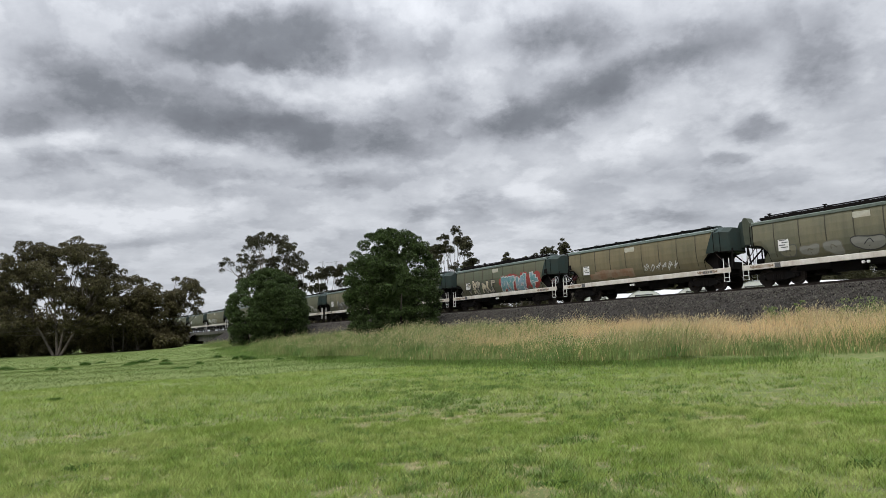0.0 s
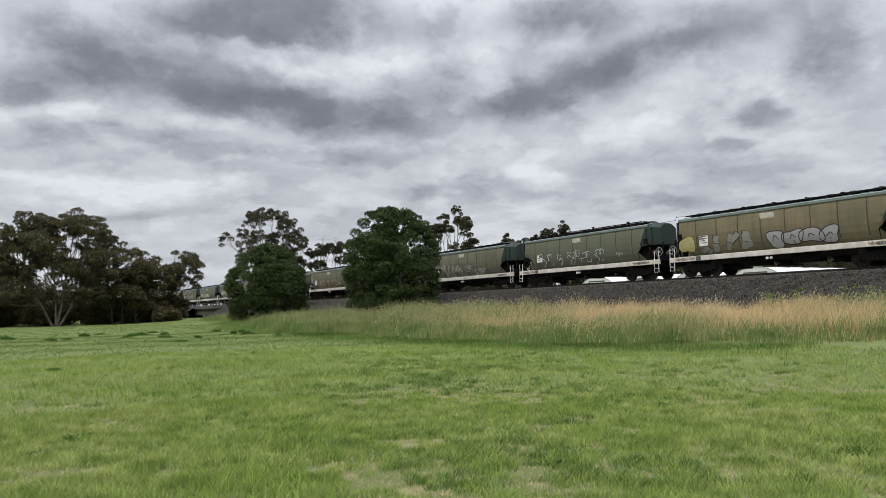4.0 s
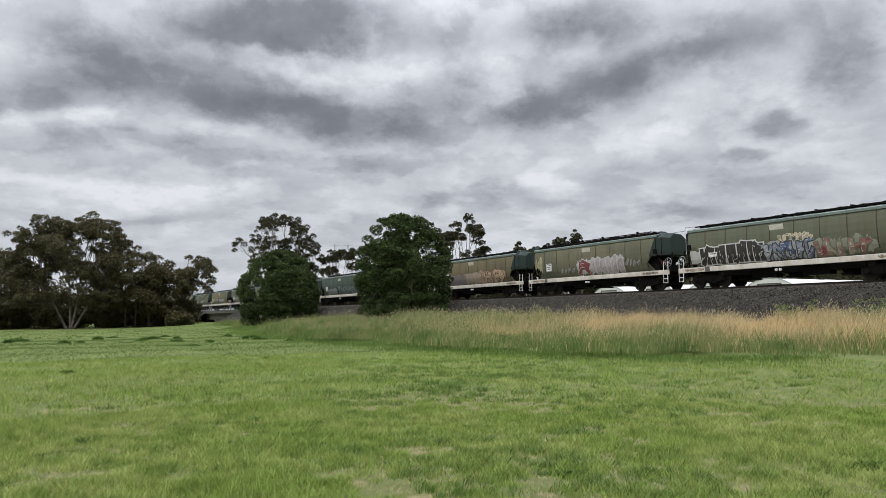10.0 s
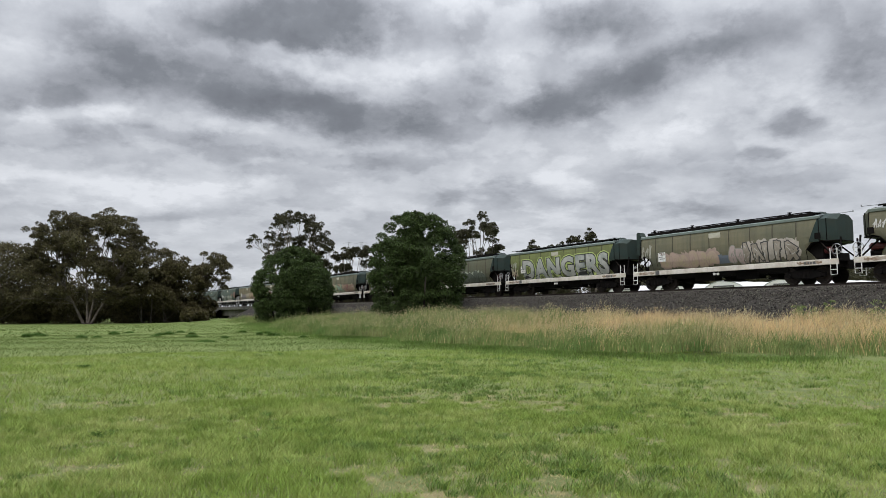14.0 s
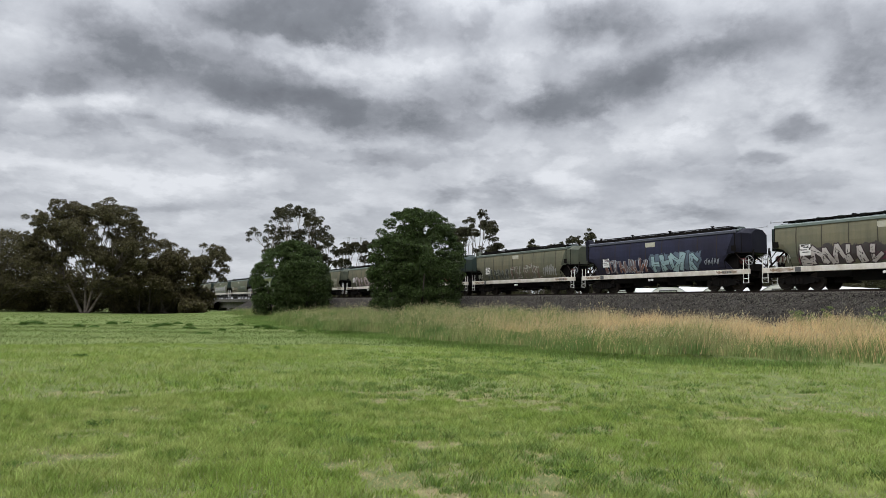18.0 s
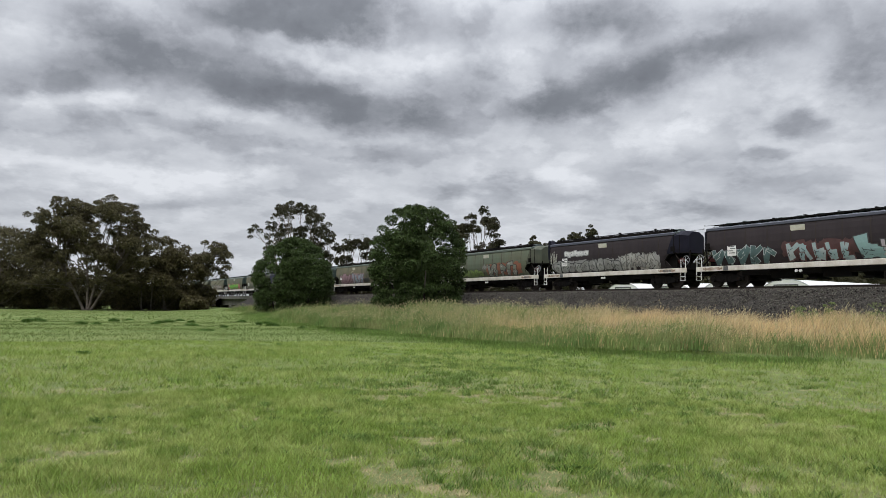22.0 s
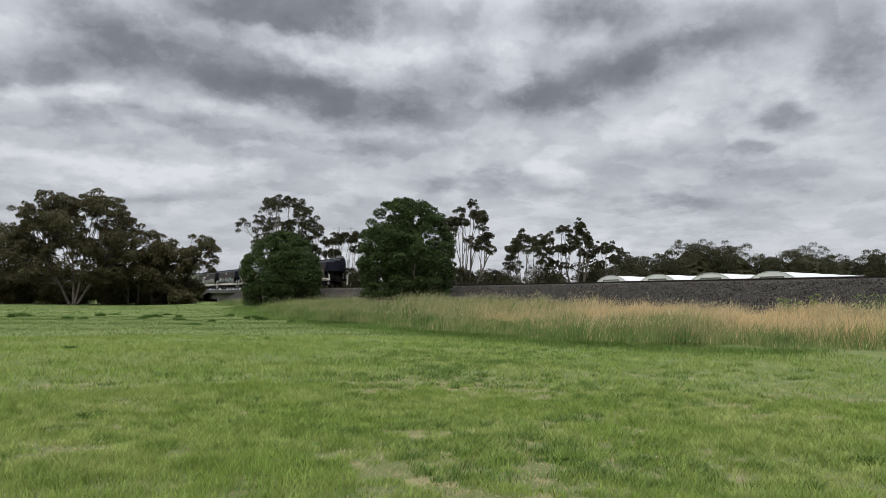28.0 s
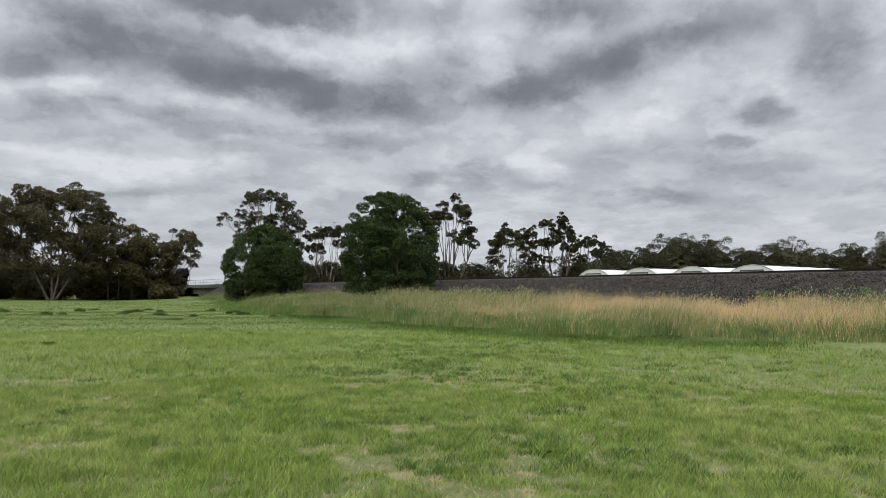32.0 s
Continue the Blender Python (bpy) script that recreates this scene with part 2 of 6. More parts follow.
M["white"] = material("white_paint", (0.75, 0.75, 0.73), 0.5, second=(0.5, 0.48, 0.45), scale=3)
M["bark"] = material("grey_bark", (0.13, 0.112, 0.095), 0.9, spec=0.15, second=(0.05, 0.042, 0.036), spots=0.5, scale=1.5, fine=12, bump=0.4)
M["bark_pale"] = material("pale_gum_bark", (0.23, 0.205, 0.18), 0.85, spec=0.2, second=(0.14, 0.12, 0.10), spots=0.5, scale=0.8, fine=10, bump=0.3)
M["bark_dark"] = material("dark_bark", (0.035, 0.03, 0.025), 0.95, scale=1.5, fine=12, spec=0.1)
M["leaf_gum"] = leaf_material("gum_leaves", (0.078, 0.069, 0.035), 0.6)
M["leaf_gum_far"] = leaf_material("far_gum_leaves", (0.050, 0.048, 0.025), 0.6)
M["leaf_she"] = leaf_material("she_oak_needles", (0.074, 0.064, 0.030), 0.55)
M["leaf_bush"] = leaf_material("dense_green_leaves", (0.046, 0.068, 0.021), 0.75)
M["blade"] = leaf_material("lawn_blades", (0.215, 0.292, 0.060), 0.34, 0.3, patch=(0.315, 0.358, 0.112), patch_scale=0.35, tuft=(0.150, 0.215, 0.040), tuft_scale=2.4)
M["blade_far"] = leaf_material("paddock_blades", (0.124, 0.166, 0.047), 0.30, 0.3, patch=(0.168, 0.204, 0.066), patch_scale=0.10, tuft=(0.100, 0.142, 0.038), tuft_scale=0.5)
M["tuft"] = leaf_material("tuft_blades", (0.105, 0.168, 0.037), 0.45, 0.3, patch=(0.15, 0.215, 0.055), patch_scale=0.7)
M["blade_dark"] = leaf_material("weed_leaves", (0.065, 0.125, 0.024), 0.35, 0.3)
M["tall_green"] = leaf_material("tall_green_grass", (0.165, 0.212, 0.066), 0.35, 0.3, patch=(0.235, 0.245, 0.10), patch_scale=0.3, tuft=(0.10, 0.165, 0.045), tuft_scale=0.9)
M["tall_dry"] = leaf_material("tall_dry_grass", (0.58, 0.425, 0.225), 0.25, 0.3, patch=(0.47, 0.37, 0.20), patch_scale=0.3)
M["straw"] = leaf_material("straw_blades", (0.36, 0.29, 0.15), 0.35, 0.2)
M["timber"] = material("weathered_timber", (0.10, 0.085, 0.07), 0.9, scale=3, fine=30, bump=0.3)
M["seed"] = leaf_material("seed_heads", (0.42, 0.36, 0.21), 0.3, 0.3)
M["plastic"] = material("tunnel_plastic", (0.52, 0.52, 0.51), 0.8, spots=0.15, spec=0.15, second=(0.42, 0.43, 0.42), scale=0.4, fine=6)
# end walls: the same white plastic, coloured lighter because less skylight reaches them
M["sheet"] = material("tunnel_end_lit_sheet", (0.62, 0.62, 0.61), 0.7, spots=0.15, second=(0.5, 0.5, 0.49), scale=0.5, fine=6, spec=0.2)
M["frame"] = material("dark_frame", (0.10, 0.10, 0.10), 0.6, 0.3)
M["galv"] = material("galvanised_steel", (0.35, 0.36, 0.37), 0.5, 0.7)


# ---- mesh helpers ----
class Geo:
    """Collects vertices and faces for one mesh."""

    def __init__(self):
        self.v, self.f = [], []

    def add(self, verts, faces):
        k = len(self.v)
        self.v += [tuple(p) for p in verts]
        self.f += [tuple(i + k for i in f) for f in faces]
        return self

    def box(self, x0, x1, y0, y1, z0, z1, c=0.0):
        """A box; with c its long edges are chamfered."""
        if not c:
            return self.add([(x, y, z) for x in (x0, x1) for y in (y0, y1) for z in (z0, z1)],
                            [(0, 1, 3, 2), (4, 6, 7, 5), (0, 4, 5, 1), (2, 3, 7, 6), (0, 2, 6, 4), (1, 5, 7, 3)])
        ring = [(y0 + c, z0), (y1 - c, z0), (y1, z0 + c), (y1, z1 - c), (y1 - c, z1), (y0 + c, z1), (y0, z1 - c), (y0, z0 + c)]
        return self.loft([[(x, y, z) for y, z in ring] for x in (x0, x1)])

    def loft(self, rings, caps=True, closed=True):
        n, k = len(rings[0]), len(self.v)
        for r in rings:
            self.v += [tuple(p) for p in r]
        for a in range(len(rings) - 1):
            for i in range(n if closed else n - 1):
                j = (i + 1) % n
                self.f.append((k + a * n + i, k + a * n + j, k + (a + 1) * n + j, k + (a + 1) * n + i))
        if caps and closed:
            self.f.append(tuple(k + i for i in reversed(range(n))))
            self.f.append(tuple(k + (len(rings) - 1) * n + i for i in range(n)))
        return self

    def tube(self, points, radii, n=6, caps=True):
        """A round bar along points; radii one number or one for each point."""
        pts = [Vector(p) for p in points]
        if not isinstance(radii, (list, tuple)):
            radii = [radii] * len(pts)
        rings = []
        for i, p in enumerate(pts):
            d = (pts[min(i + 1, len(pts) - 1)] - pts[max(i - 1, 0)]).normalized()
            side = d.cross(Vector((0, 0, 1)) if abs(d.z) < 0.9 else Vector((1, 0, 0))).normalized()
            up = side.cross(d)
            rings.append([p + radii[i] * (math.cos(a) * side + math.sin(a) * up) for a in (2 * math.pi * k / n for k in range(n))])
        return self.loft(rings, caps)

    def mesh(self, name, mat, smooth=False):
        me = bpy.data.meshes.new(name)
        me.from_pydata(self.v, [], self.f)
        if mat:
            me.materials.append(mat)
        if smooth:
            me.shade_smooth()
        me.validate()
        me.update()
        return me


def part(name, shape, mat, parent=None, label="", at=None, smooth=False):
    """Links one mesh object under a thing or a part. shape: a Geo, or a mesh that alike pieces share."""
    me = shape.mesh(name, mat, smooth) if isinstance(shape, Geo) else shape
    ob = new(name, me)
    if parent:
        ob.parent = parent
    if at is not None:
        ob.matrix_basis = at
    if label:
        ob["label"] = label
    return ob


def big_mesh(name, verts, faces, mat):
    """A mesh from numpy arrays: verts n x 3, faces m x 3."""
    me = bpy.data.meshes.new(name)
    me.vertices.add(len(verts))
    me.vertices.foreach_set("co", np.ascontiguousarray(verts, dtype=np.float32).ravel())
    k = faces.shape[1]
    me.loops.add(faces.size)
    me.loops.foreach_set("vertex_index", np.ascontiguousarray(faces, dtype=np.int32).ravel())
    me.polygons.add(len(faces))
    me.polygons.foreach_set("loop_start", np.arange(0, faces.size, k, dtype=np.int32))
    me.materials.append(mat)
    me.update(calc_edges=True)
    me.validate()
    return me


# ---- the plan: a straight track past the camera, along ALONG, NEAR towards the camera ----
ALONG = Vector((-0.51112, 0.85951, 0.0))
NEAR = Vector((-0.85951, -0.51112, 0.0))
TRACK = Vector((19.0, 40.77, 0.0))
RAIL_Z = 2.97
HEADING = 120.74


def spot(s, off, z=0.0):
    """A place s metres along the track and off metres from its middle, towards the camera."""
    return TRACK + ALONG * float(s) + NEAR * float(off) + Vector((0, 0, float(z)))


def grid_rise(x, y):
    """The height of the ground: a flat paddock that rises gently to the foot of the embankment."""
    s = (x - TRACK.x) * ALONG.x + (y - TRACK.y) * ALONG.y
    off = (x - TRACK.x) * NEAR.x + (y - TRACK.y) * NEAR.y
    a = np.clip((20.5 - np.abs(off)) / 14.0, 0, 1)
    a = a * a * (3 - 2 * a)
    rough = 0.02 * np.sin(x * 0.9 + 0.4 * y) + 0.025 * np.sin(0.37 * x - 0.8 * y + 1.0) + 0.03 * np.sin(0.21 * x + 0.17 * y)
    fade = np.clip((s + 160) / 60, 0, 1)
    return 0.55 * a * fade + rough * np.clip(1.5 - np.hypot(x, y) / 200, 0, 1)


def ground_material():
    m = bpy.data.materials.new("paddock_turf")
    m.use_nodes = True
    add, link = nodes_of(m.node_tree)
    out = add("ShaderNodeOutputMaterial")
    b = add("ShaderNodeBsdfPrincipled", Roughness=0.95)
    b.inputs["Specular IOR Level"].default_value = 0.15
    link(b.outputs[0], out.inputs[0])
    co = add("ShaderNodeTexCoord")

    def noise_at(scale, detail=6.0, rough=0.6, stretch=(1, 1, 1)):
        mp = add("ShaderNodeMapping")
        mp.inputs["Scale"].default_value = stretch
        link(co.outputs["Object"], mp.inputs["Vector"])
        n = add("ShaderNodeTexNoise", Scale=scale, Detail=detail, Roughness=rough)
        link(mp.outputs[0], n.inputs["Vector"])
        return n.outputs["Fac"]

    def mix(fac, a, bcol):
        mx = add("ShaderNodeMix")
        mx.data_type = "RGBA"
        link(fac, mx.inputs["Factor"])
        for sock, v in (("A", a), ("B", bcol)):
            if isinstance(v, tuple):
                mx.inputs[sock].default_value = (*v, 1)
            else:
                link(v, mx.inputs[sock])
        return mx.outputs["Result"]

    def ramp(fac, lo, hi):
        r = add("ShaderNodeValToRGB")
        r.color_ramp.elements[0].position, r.color_ramp.elements[1].position = lo, hi
        link(fac, r.inputs[0])
        return r.outputs[0]
    c = mix(ramp(noise_at(0.11), 0.40, 0.62), (0.095, 0.118, 0.040), (0.130, 0.138, 0.056))
    c = mix(ramp(noise_at(0.9, 8.0, 0.65), 0.45, 0.75), c, (0.075, 0.105, 0.032))
    c = mix(ramp(noise_at(2.6, 5.0), 0.52, 0.66), c, (0.27, 0.22, 0.125))
    c = mix(ramp(noise_at(28.0, 4.0, 0.7), 0.35, 0.85), c, (0.16, 0.19, 0.07))
    # lush away from the worn ground along the near side
    sp = add("ShaderNodeSeparateXYZ")
    link(co.outputs["Object"], sp.inputs[0])
    mr = add("ShaderNodeMapRange")
    mr.inputs["From Min"].default_value, mr.inputs["From Max"].default_value = 13.0, 26.0
    link(sp.outputs[1], mr.inputs["Value"])
    lush = mix(ramp(noise_at(0.12), 0.40, 0.62), (0.100, 0.140, 0.037), (0.138, 0.168, 0.055))
    c = mix(mr.outputs[0], c, lush)
    link(c, b.inputs["Base Color"])
    bp = add("ShaderNodeBump", Strength=0.8, Distance=0.05)
    link(noise_at(16.0, 6.0, 0.75), bp.inputs["Height"])
    link(bp.outputs[0], b.inputs["Normal"])
    return m


M["turf"] = ground_material()


def build_ground():
    axis = [0.0]
    step = 0.45
    while axis[-1] < 4500:
        axis.append(axis[-1] + step)
        if axis[-1] > 30:
            step *= 1.09
    ax = np.array([-a for a in axis[:0:-1]] + axis)
    gx, gy = np.meshgrid(ax, ax + 20.0)
    gz = grid_rise(gx, gy)
    n = len(ax)
    verts = np.stack([gx, gy, gz], -1).reshape(-1, 3)
    i = np.arange(n * n).reshape(n, n)
    faces = np.stack([i[:-1, :-1], i[:-1, 1:], i[1:, 1:], i[1:, :-1]], -1).reshape(-1, 4)
    ob = new("ground", big_mesh("ground", verts, faces, M["turf"]))
    ob.data.shade_smooth()
    tagged(ob, "flat paddock of short green grass with worn straw-coloured patches", "ground", kind="structure")


build_ground()


def build_embankment():
    # cross-section of the ballast bank, from the far foot to the near one
    knots = [(-7.4, 0.25), (-6.2, 0.75), (-4.4, 1.75), (-2.75, 2.66), (-2.3, 2.74), (2.3, 2.75), (2.75, 2.66), (4.4, 1.74), (6.2, 0.78), (7.4, 0.25)]
    offs = [-7.4, -6.2, -4.4, -2.75, -2.3, -0.9, 0.9] + list(np.arange(2.0, 7.5, 0.3))
    prof = [(float(o), float(np.interp(o, [k[0] for k in knots], [k[1] for k in knots]))) for o in offs]
    svals = list(np.arange(-90, -20, 4.0)) + list(np.arange(-20, 75, 0.35)) + list(np.arange(75, 100.5, 1.5))
    rng = np.random.default_rng(3)

    def run(svals):
        verts, faces = [], []
        for s in svals:
            for o, z in prof:
                j = 0.018 if -20 < s < 90 else 0.0
                p = spot(s + rng.normal(0, 2 * j), o + rng.normal(0, j), z + rng.normal(0, j))
                verts.append(tuple(p))
        n = len(prof)
        for a in range(len(svals) - 1):
            for i in range(n - 1):
                faces.append((a * n + i, a * n + i + 1, (a + 1) * n + i + 1, (a + 1) * n + i))
        return np.array(verts), np.array(faces)
    ob = new("embankment", big_mesh("embankment", *run(svals), M["ballast"]))
    tagged(ob, "railway embankment faced with dark grey crushed stone ballast", "embankment", kind="structure")
    ob = new("embankment", big_mesh("embankment", *run([121.0, 150, 200, 300, 500, 1000, 1400]), M["ballast"]))
    tagged(ob, "railway embankment beyond the bridge, dark stone ballast", "embankment", kind="structure")
    # loose stones on the near face
    k = 125000
    s = rng.uniform(-18, 70, k)
    o = rng.uniform(1.3, 7.3, k)
    z = np.interp(o, [p[0] for p in prof], [p[1] for p in prof])
    size = rng.uniform(0.022, 0.058, k)
    base = np.array([[1, 0, -0.3], [-0.5, 0.87, -0.3], [-0.5, -0.87, -0.3], [0.1, 0.1, 0.9]])
    tri = np.array([[0, 1, 3], [1, 2, 3], [2, 0, 3], [0, 2, 1]])
    pts = base[None] * size[:, None, None] * rng.uniform(0.7, 1.4, (k, 4, 3))
    a = rng.uniform(0, 6.28, k)
    ca, sa = np.cos(a)[:, None], np.sin(a)[:, None]
    x, y = pts[:, :, 0] * ca - pts[:, :, 1] * sa, pts[:, :, 0] * sa + pts[:, :, 1] * ca
    cen = np.array(TRACK)[None] + s[:, None] * np.array(ALONG)[None] + o[:, None] * np.array(NEAR)[None]
    V = np.stack([x + cen[:, :1], y + cen[:, 1:2], pts[:, :, 2] + z[:, None] + 0.01], -1).reshape(-1, 3)
    F = (tri[None] + 4 * np.arange(k)[:, None, None]).reshape(-1, 3)
    tagged(new("ballast_stones", big_mesh("ballast_stones", V, F, M["stone"])), "loose dark grey ballast stones on the embankment face", "ballast", kind="stuff")


build_embankment()


def build_track():
    track = tagged(new("railway_track"), "railway track on concrete sleepers along the top of the bank", "railway track", kind="structure")
    track.matrix_world = Matrix.Translation(TRACK) @ pose(0, 0, 0, 0, 0, HEADING)
    prof = [(-0.07, 0), (0.07, 0), (0.07, 0.015), (0.012, 0.035), (0.012, 0.115), (0.036, 0.125), (0.036, 0.155), (-0.036, 0.155), (-0.036, 0.125), (-0.012, 0.115), (-0.012, 0.035), (-0.07, 0.015)]
    for y in (-0.835, 0.835):
        g = Geo().loft([[(x, y + a, RAIL_Z - 0.155 + b) for a, b in prof] for x in (-90, 1390)])
        part("rail", g, M["rail"], track)
    sl = Geo().loft([[(x, y, z) for y, z in ((-1.3, -0.12), (1.3, -0.12), (1.3, 0.06), (0.9, 0.1), (-0.9, 0.1), (-1.3, 0.06))] for x in (-0.12, 0.12)]).mesh("sleeper", M["sleeper"])
    for i in range(200):
        part("sleeper", sl, None, track, at=pose(-22 + 0.68 * i, 0, RAIL_Z - 0.245))


build_track()


# ---- the grain train ----
LENGTH = 15.0
SIDE = [(1.26, 1.10), (1.45, 1.22), (1.75, 1.33), (2.1, 1.39), (2.5, 1.42), (2.9, 1.415), (3.2, 1.39), (3.42, 1.35)]


def side_y(z):
    """The half-width of the hopper at height z."""
    return float(np.interp(z, [a for a, b in SIDE], [b for a, b in SIDE]))


PAINT = {
    "olive": ((0.168, 0.155, 0.102), (0.112, 0.118, 0.085)),
    "tan": ((0.185, 0.155, 0.092), (0.125, 0.118, 0.075)),
    "green": ((0.120, 0.133, 0.092), (0.128, 0.120, 0.080)),
    "teal": ((0.080, 0.108, 0.092), (0.066, 0.080, 0.064)),
    "pale": ((0.122, 0.148, 0.105), (0.128, 0.125, 0.084)),
    "lime": ((0.165, 0.190, 0.070), (0.115, 0.125, 0.060)),
    "navy": ((0.024, 0.026, 0.054), (0.020, 0.018, 0.030)),
    "plum": ((0.036, 0.028, 0.030), (0.024, 0.019, 0.022)),
}
BODY = {k: material("wagon_" + k + "_paint", a, 0.62, spots=0.5, second=b, scale=0.45, fine=25, bump=0.05, spec=0.22, streak=tuple(c * 0.6 for c in b)) for k, (a, b) in PAINT.items()}
RIB = {k: material("wagon_" + k + "_seam", (0.3 * b[0] + 0.012, 0.3 * b[1] + 0.005, 0.3 * b[2]), 0.7, scale=1.5) for k, (a, b) in PAINT.items()}
HOOD = {"green": material("wagon_end_green_paint", (0.024, 0.041, 0.038), 0.66, spec=0.15, spots=0.4, second=(0.034, 0.042, 0.034), scale=1.0, streak=(0.025, 0.03, 0.026)),
        "navy": material("wagon_end_navy_paint", (0.010, 0.010, 0.019), 0.66, spec=0.14, scale=1.0, streak=(0.008, 0.008, 0.012)),
        "olive": material("wagon_end_olive_paint", (0.080, 0.086, 0.060), 0.65, spec=0.2, spots=0.45, second=(0.05, 0.06, 0.045), scale=1.0, streak=(0.045, 0.045, 0.035))}
CANT = {"green": material("cant_rail_grey_green_paint", (0.16, 0.20, 0.18), 0.5, scale=1.2), "navy": material("cant_rail_grey_blue_paint", (0.07, 0.075, 0.10), 0.5, scale=1.2), "olive": material("cant_rail_dull_green_paint", (0.12, 0.145, 0.12), 0.5, scale=1.2)}
ROOF = material("weathered_roof_sheet", (0.075, 0.095, 0.092), 0.6, 0.2, scale=1.2)
SPRAY = {}
WHT, BLK = (0.62, 0.62, 0.60), (0.014, 0.014, 0.016)


def spray(rgb, second=None):
    """Spray paint of one colour, or fading into a second one."""
    key = rgb, second
    if key not in SPRAY:
        SPRAY[key] = material("spray_paint", rgb, 0.55, spots=0.5 if second else 0.25, second=second or tuple(0.6 * c + 0.05 for c in rgb), scale=1.9 if second else 2.2, fine=30, bump=0.0)
    return SPRAY[key]


def wagon_meshes():
    """The meshes that all wagons share, for a wagon that runs along x, with its floor plan centred."""
    w = {}
    # hopper shell: sides, slope sheets and floor
    def ring(x, z0):
        pts = [(max(z, z0), y if z >= z0 else side_y(z0) * 0.97) for z, y in SIDE]
        return [(x, y, z) for z, y in pts] + [(x, -y, z) for z, y in reversed(pts)]
    for k in PAINT:
        g = Geo()
        ends = [(6.20, 2.3), (5.75, 2.2), (5.42, 1.85), (5.36, 1.26), (4, 1.26), (2, 1.26)]
        g.loft([ring(-x, z) for x, z in ends] + [ring(0, 1.26)] + [ring(x, z) for x, z in reversed(ends)])
        # the side sheet flares back out to the sill under the undercut
        for sx in (-1, 1):
            for sy in (-1, 1):
                g.loft([[(sx * x, sy * (side_y(z) - d), z) for x, z in ((5.34, 1.26), (5.40, 1.86), (5.72, 1.50), (5.85, 1.26))] for d in (0.0, 0.03)])
        w["body_" + k] = g.mesh("hopper_body", BODY[k])
        rib = Geo()
        zs = [1.30 + 0.26 * i for i in range(9)]
        rib.loft([[(-0.035, side_y(z) - 0.01, z), (-0.028, side_y(z) + 0.008, z), (0.028, side_y(z) + 0.008, z), (0.035, side_y(z) - 0.01, z)] for z in zs])
        w["rib_" + k] = rib.mesh("rib", RIB[k])
    # the end hood narrows to the end wall and is undercut
    for k in HOOD:
        def hood(x, half, z0, z1, zc):
            return [(x, half * 0.96, z0), (x, half, z0 + 0.3), (x, half, z1), (x, half * 0.5, zc - 0.04), (x, 0, zc), (x, -half * 0.5, zc - 0.04), (x, -half, z1), (x, -half, z0 + 0.3), (x, -half * 0.96, z0)]
        g = Geo().loft([hood(6.20, 1.40, 2.2, 3.36, 3.76), hood(6.50, 1.18, 2.2, 3.40, 3.74), hood(6.84, 0.72, 2.25, 3.36, 3.66)])
        w["hood_" + k] = g.mesh("end_hood", HOOD[k])
        g = Geo()
        # its side sheets reach back over the hopper, slanting forward to the roof
        rows = [(z, 5.62 + 0.50 * (z - 2.2) / 1.2) for z in (2.2, 2.4, 2.7, 3.0, 3.2, 3.40)]
        g.loft([[(x, side_y(z) + d, z) for x, d in ((x0, -0.03), (x0, 0.008), (max(6.0, x0 + 0.02), 0.010), (6.22, 0.010), (6.22, -0.03))] for z, x0 in rows])
        w["cheek_" + k] = g.mesh("hood_cheek", HOOD[k])
        w["cant_" + k] = Geo().loft([[(x, 1.33, 3.40), (x, 1.405, 3.42), (x, 1.405, 3.55), (x, 1.30, 3.60), (x, 1.25, 3.5)] for x in (-6.24, 6.24)]).mesh("cant_rail", CANT[k])
        # near-black sheets under the slopes: dirty paint and the recess's shade as colour
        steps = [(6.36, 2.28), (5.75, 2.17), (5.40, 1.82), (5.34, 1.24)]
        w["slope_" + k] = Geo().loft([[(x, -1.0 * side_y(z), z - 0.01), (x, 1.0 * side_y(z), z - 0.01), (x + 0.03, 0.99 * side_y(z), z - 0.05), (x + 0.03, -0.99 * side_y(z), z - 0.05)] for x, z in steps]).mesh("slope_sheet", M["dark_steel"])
        # tall ladder cabinet at one end
        w["cabinet_" + k] = Geo().loft([[(x, y, z) for x, z in ((6.76, 2.45), (7.10, 2.45), (7.16, 3.2), (7.14, 3.92), (7.02, 4.02), (6.86, 3.96), (6.70, 3.66), (6.66, 3.3))] for y in (0.35, 0.85)]).mesh("end_cabinet", HOOD[k])
        # folds of the hood, and a vent with its dark louvre
        g = Geo()
        for x, half, z0, z1 in ((6.21, 1.41, 2.22, 3.40), (6.50, 1.19, 2.24, 3.42)):
            for sy in (-1, 1):
                g.tube([(x, sy * half, z0), (x, sy * half, z1)], 0.022, 5)
        g.tube([(6.21, -1.40, 2.21), (6.50, -1.18, 2.21), (6.84, -0.72, 2.25), (6.84, 0.72, 2.25), (6.50, 1.18, 2.21), (6.21, 1.40, 2.21)], 0.03, 5)
        w["fold"] = g.mesh("hood_fold", M["dark_steel"])
    w["vent"] = Geo().box(5.98, 6.30, 1.40, 1.435, 2.34, 2.66).mesh("hood_vent", M["dark_steel"])
    w["tank"] = Geo().tube([(5.75, 0.78, 1.72), (6.05, 0.78, 1.75), (6.45, 0.78, 1.75), (6.55, 0.78, 1.75)], [0.12, 0.20, 0.20, 0.10], 10).mesh("air_reservoir", material("dull_red_paint", (0.085, 0.014, 0.014), 0.6))
    w["brace"] = Geo().tube([(6.15, 1.28, 2.22), (7.05, 1.24, 1.22)], 0.022, 6).mesh("end_brace", M["rail"])
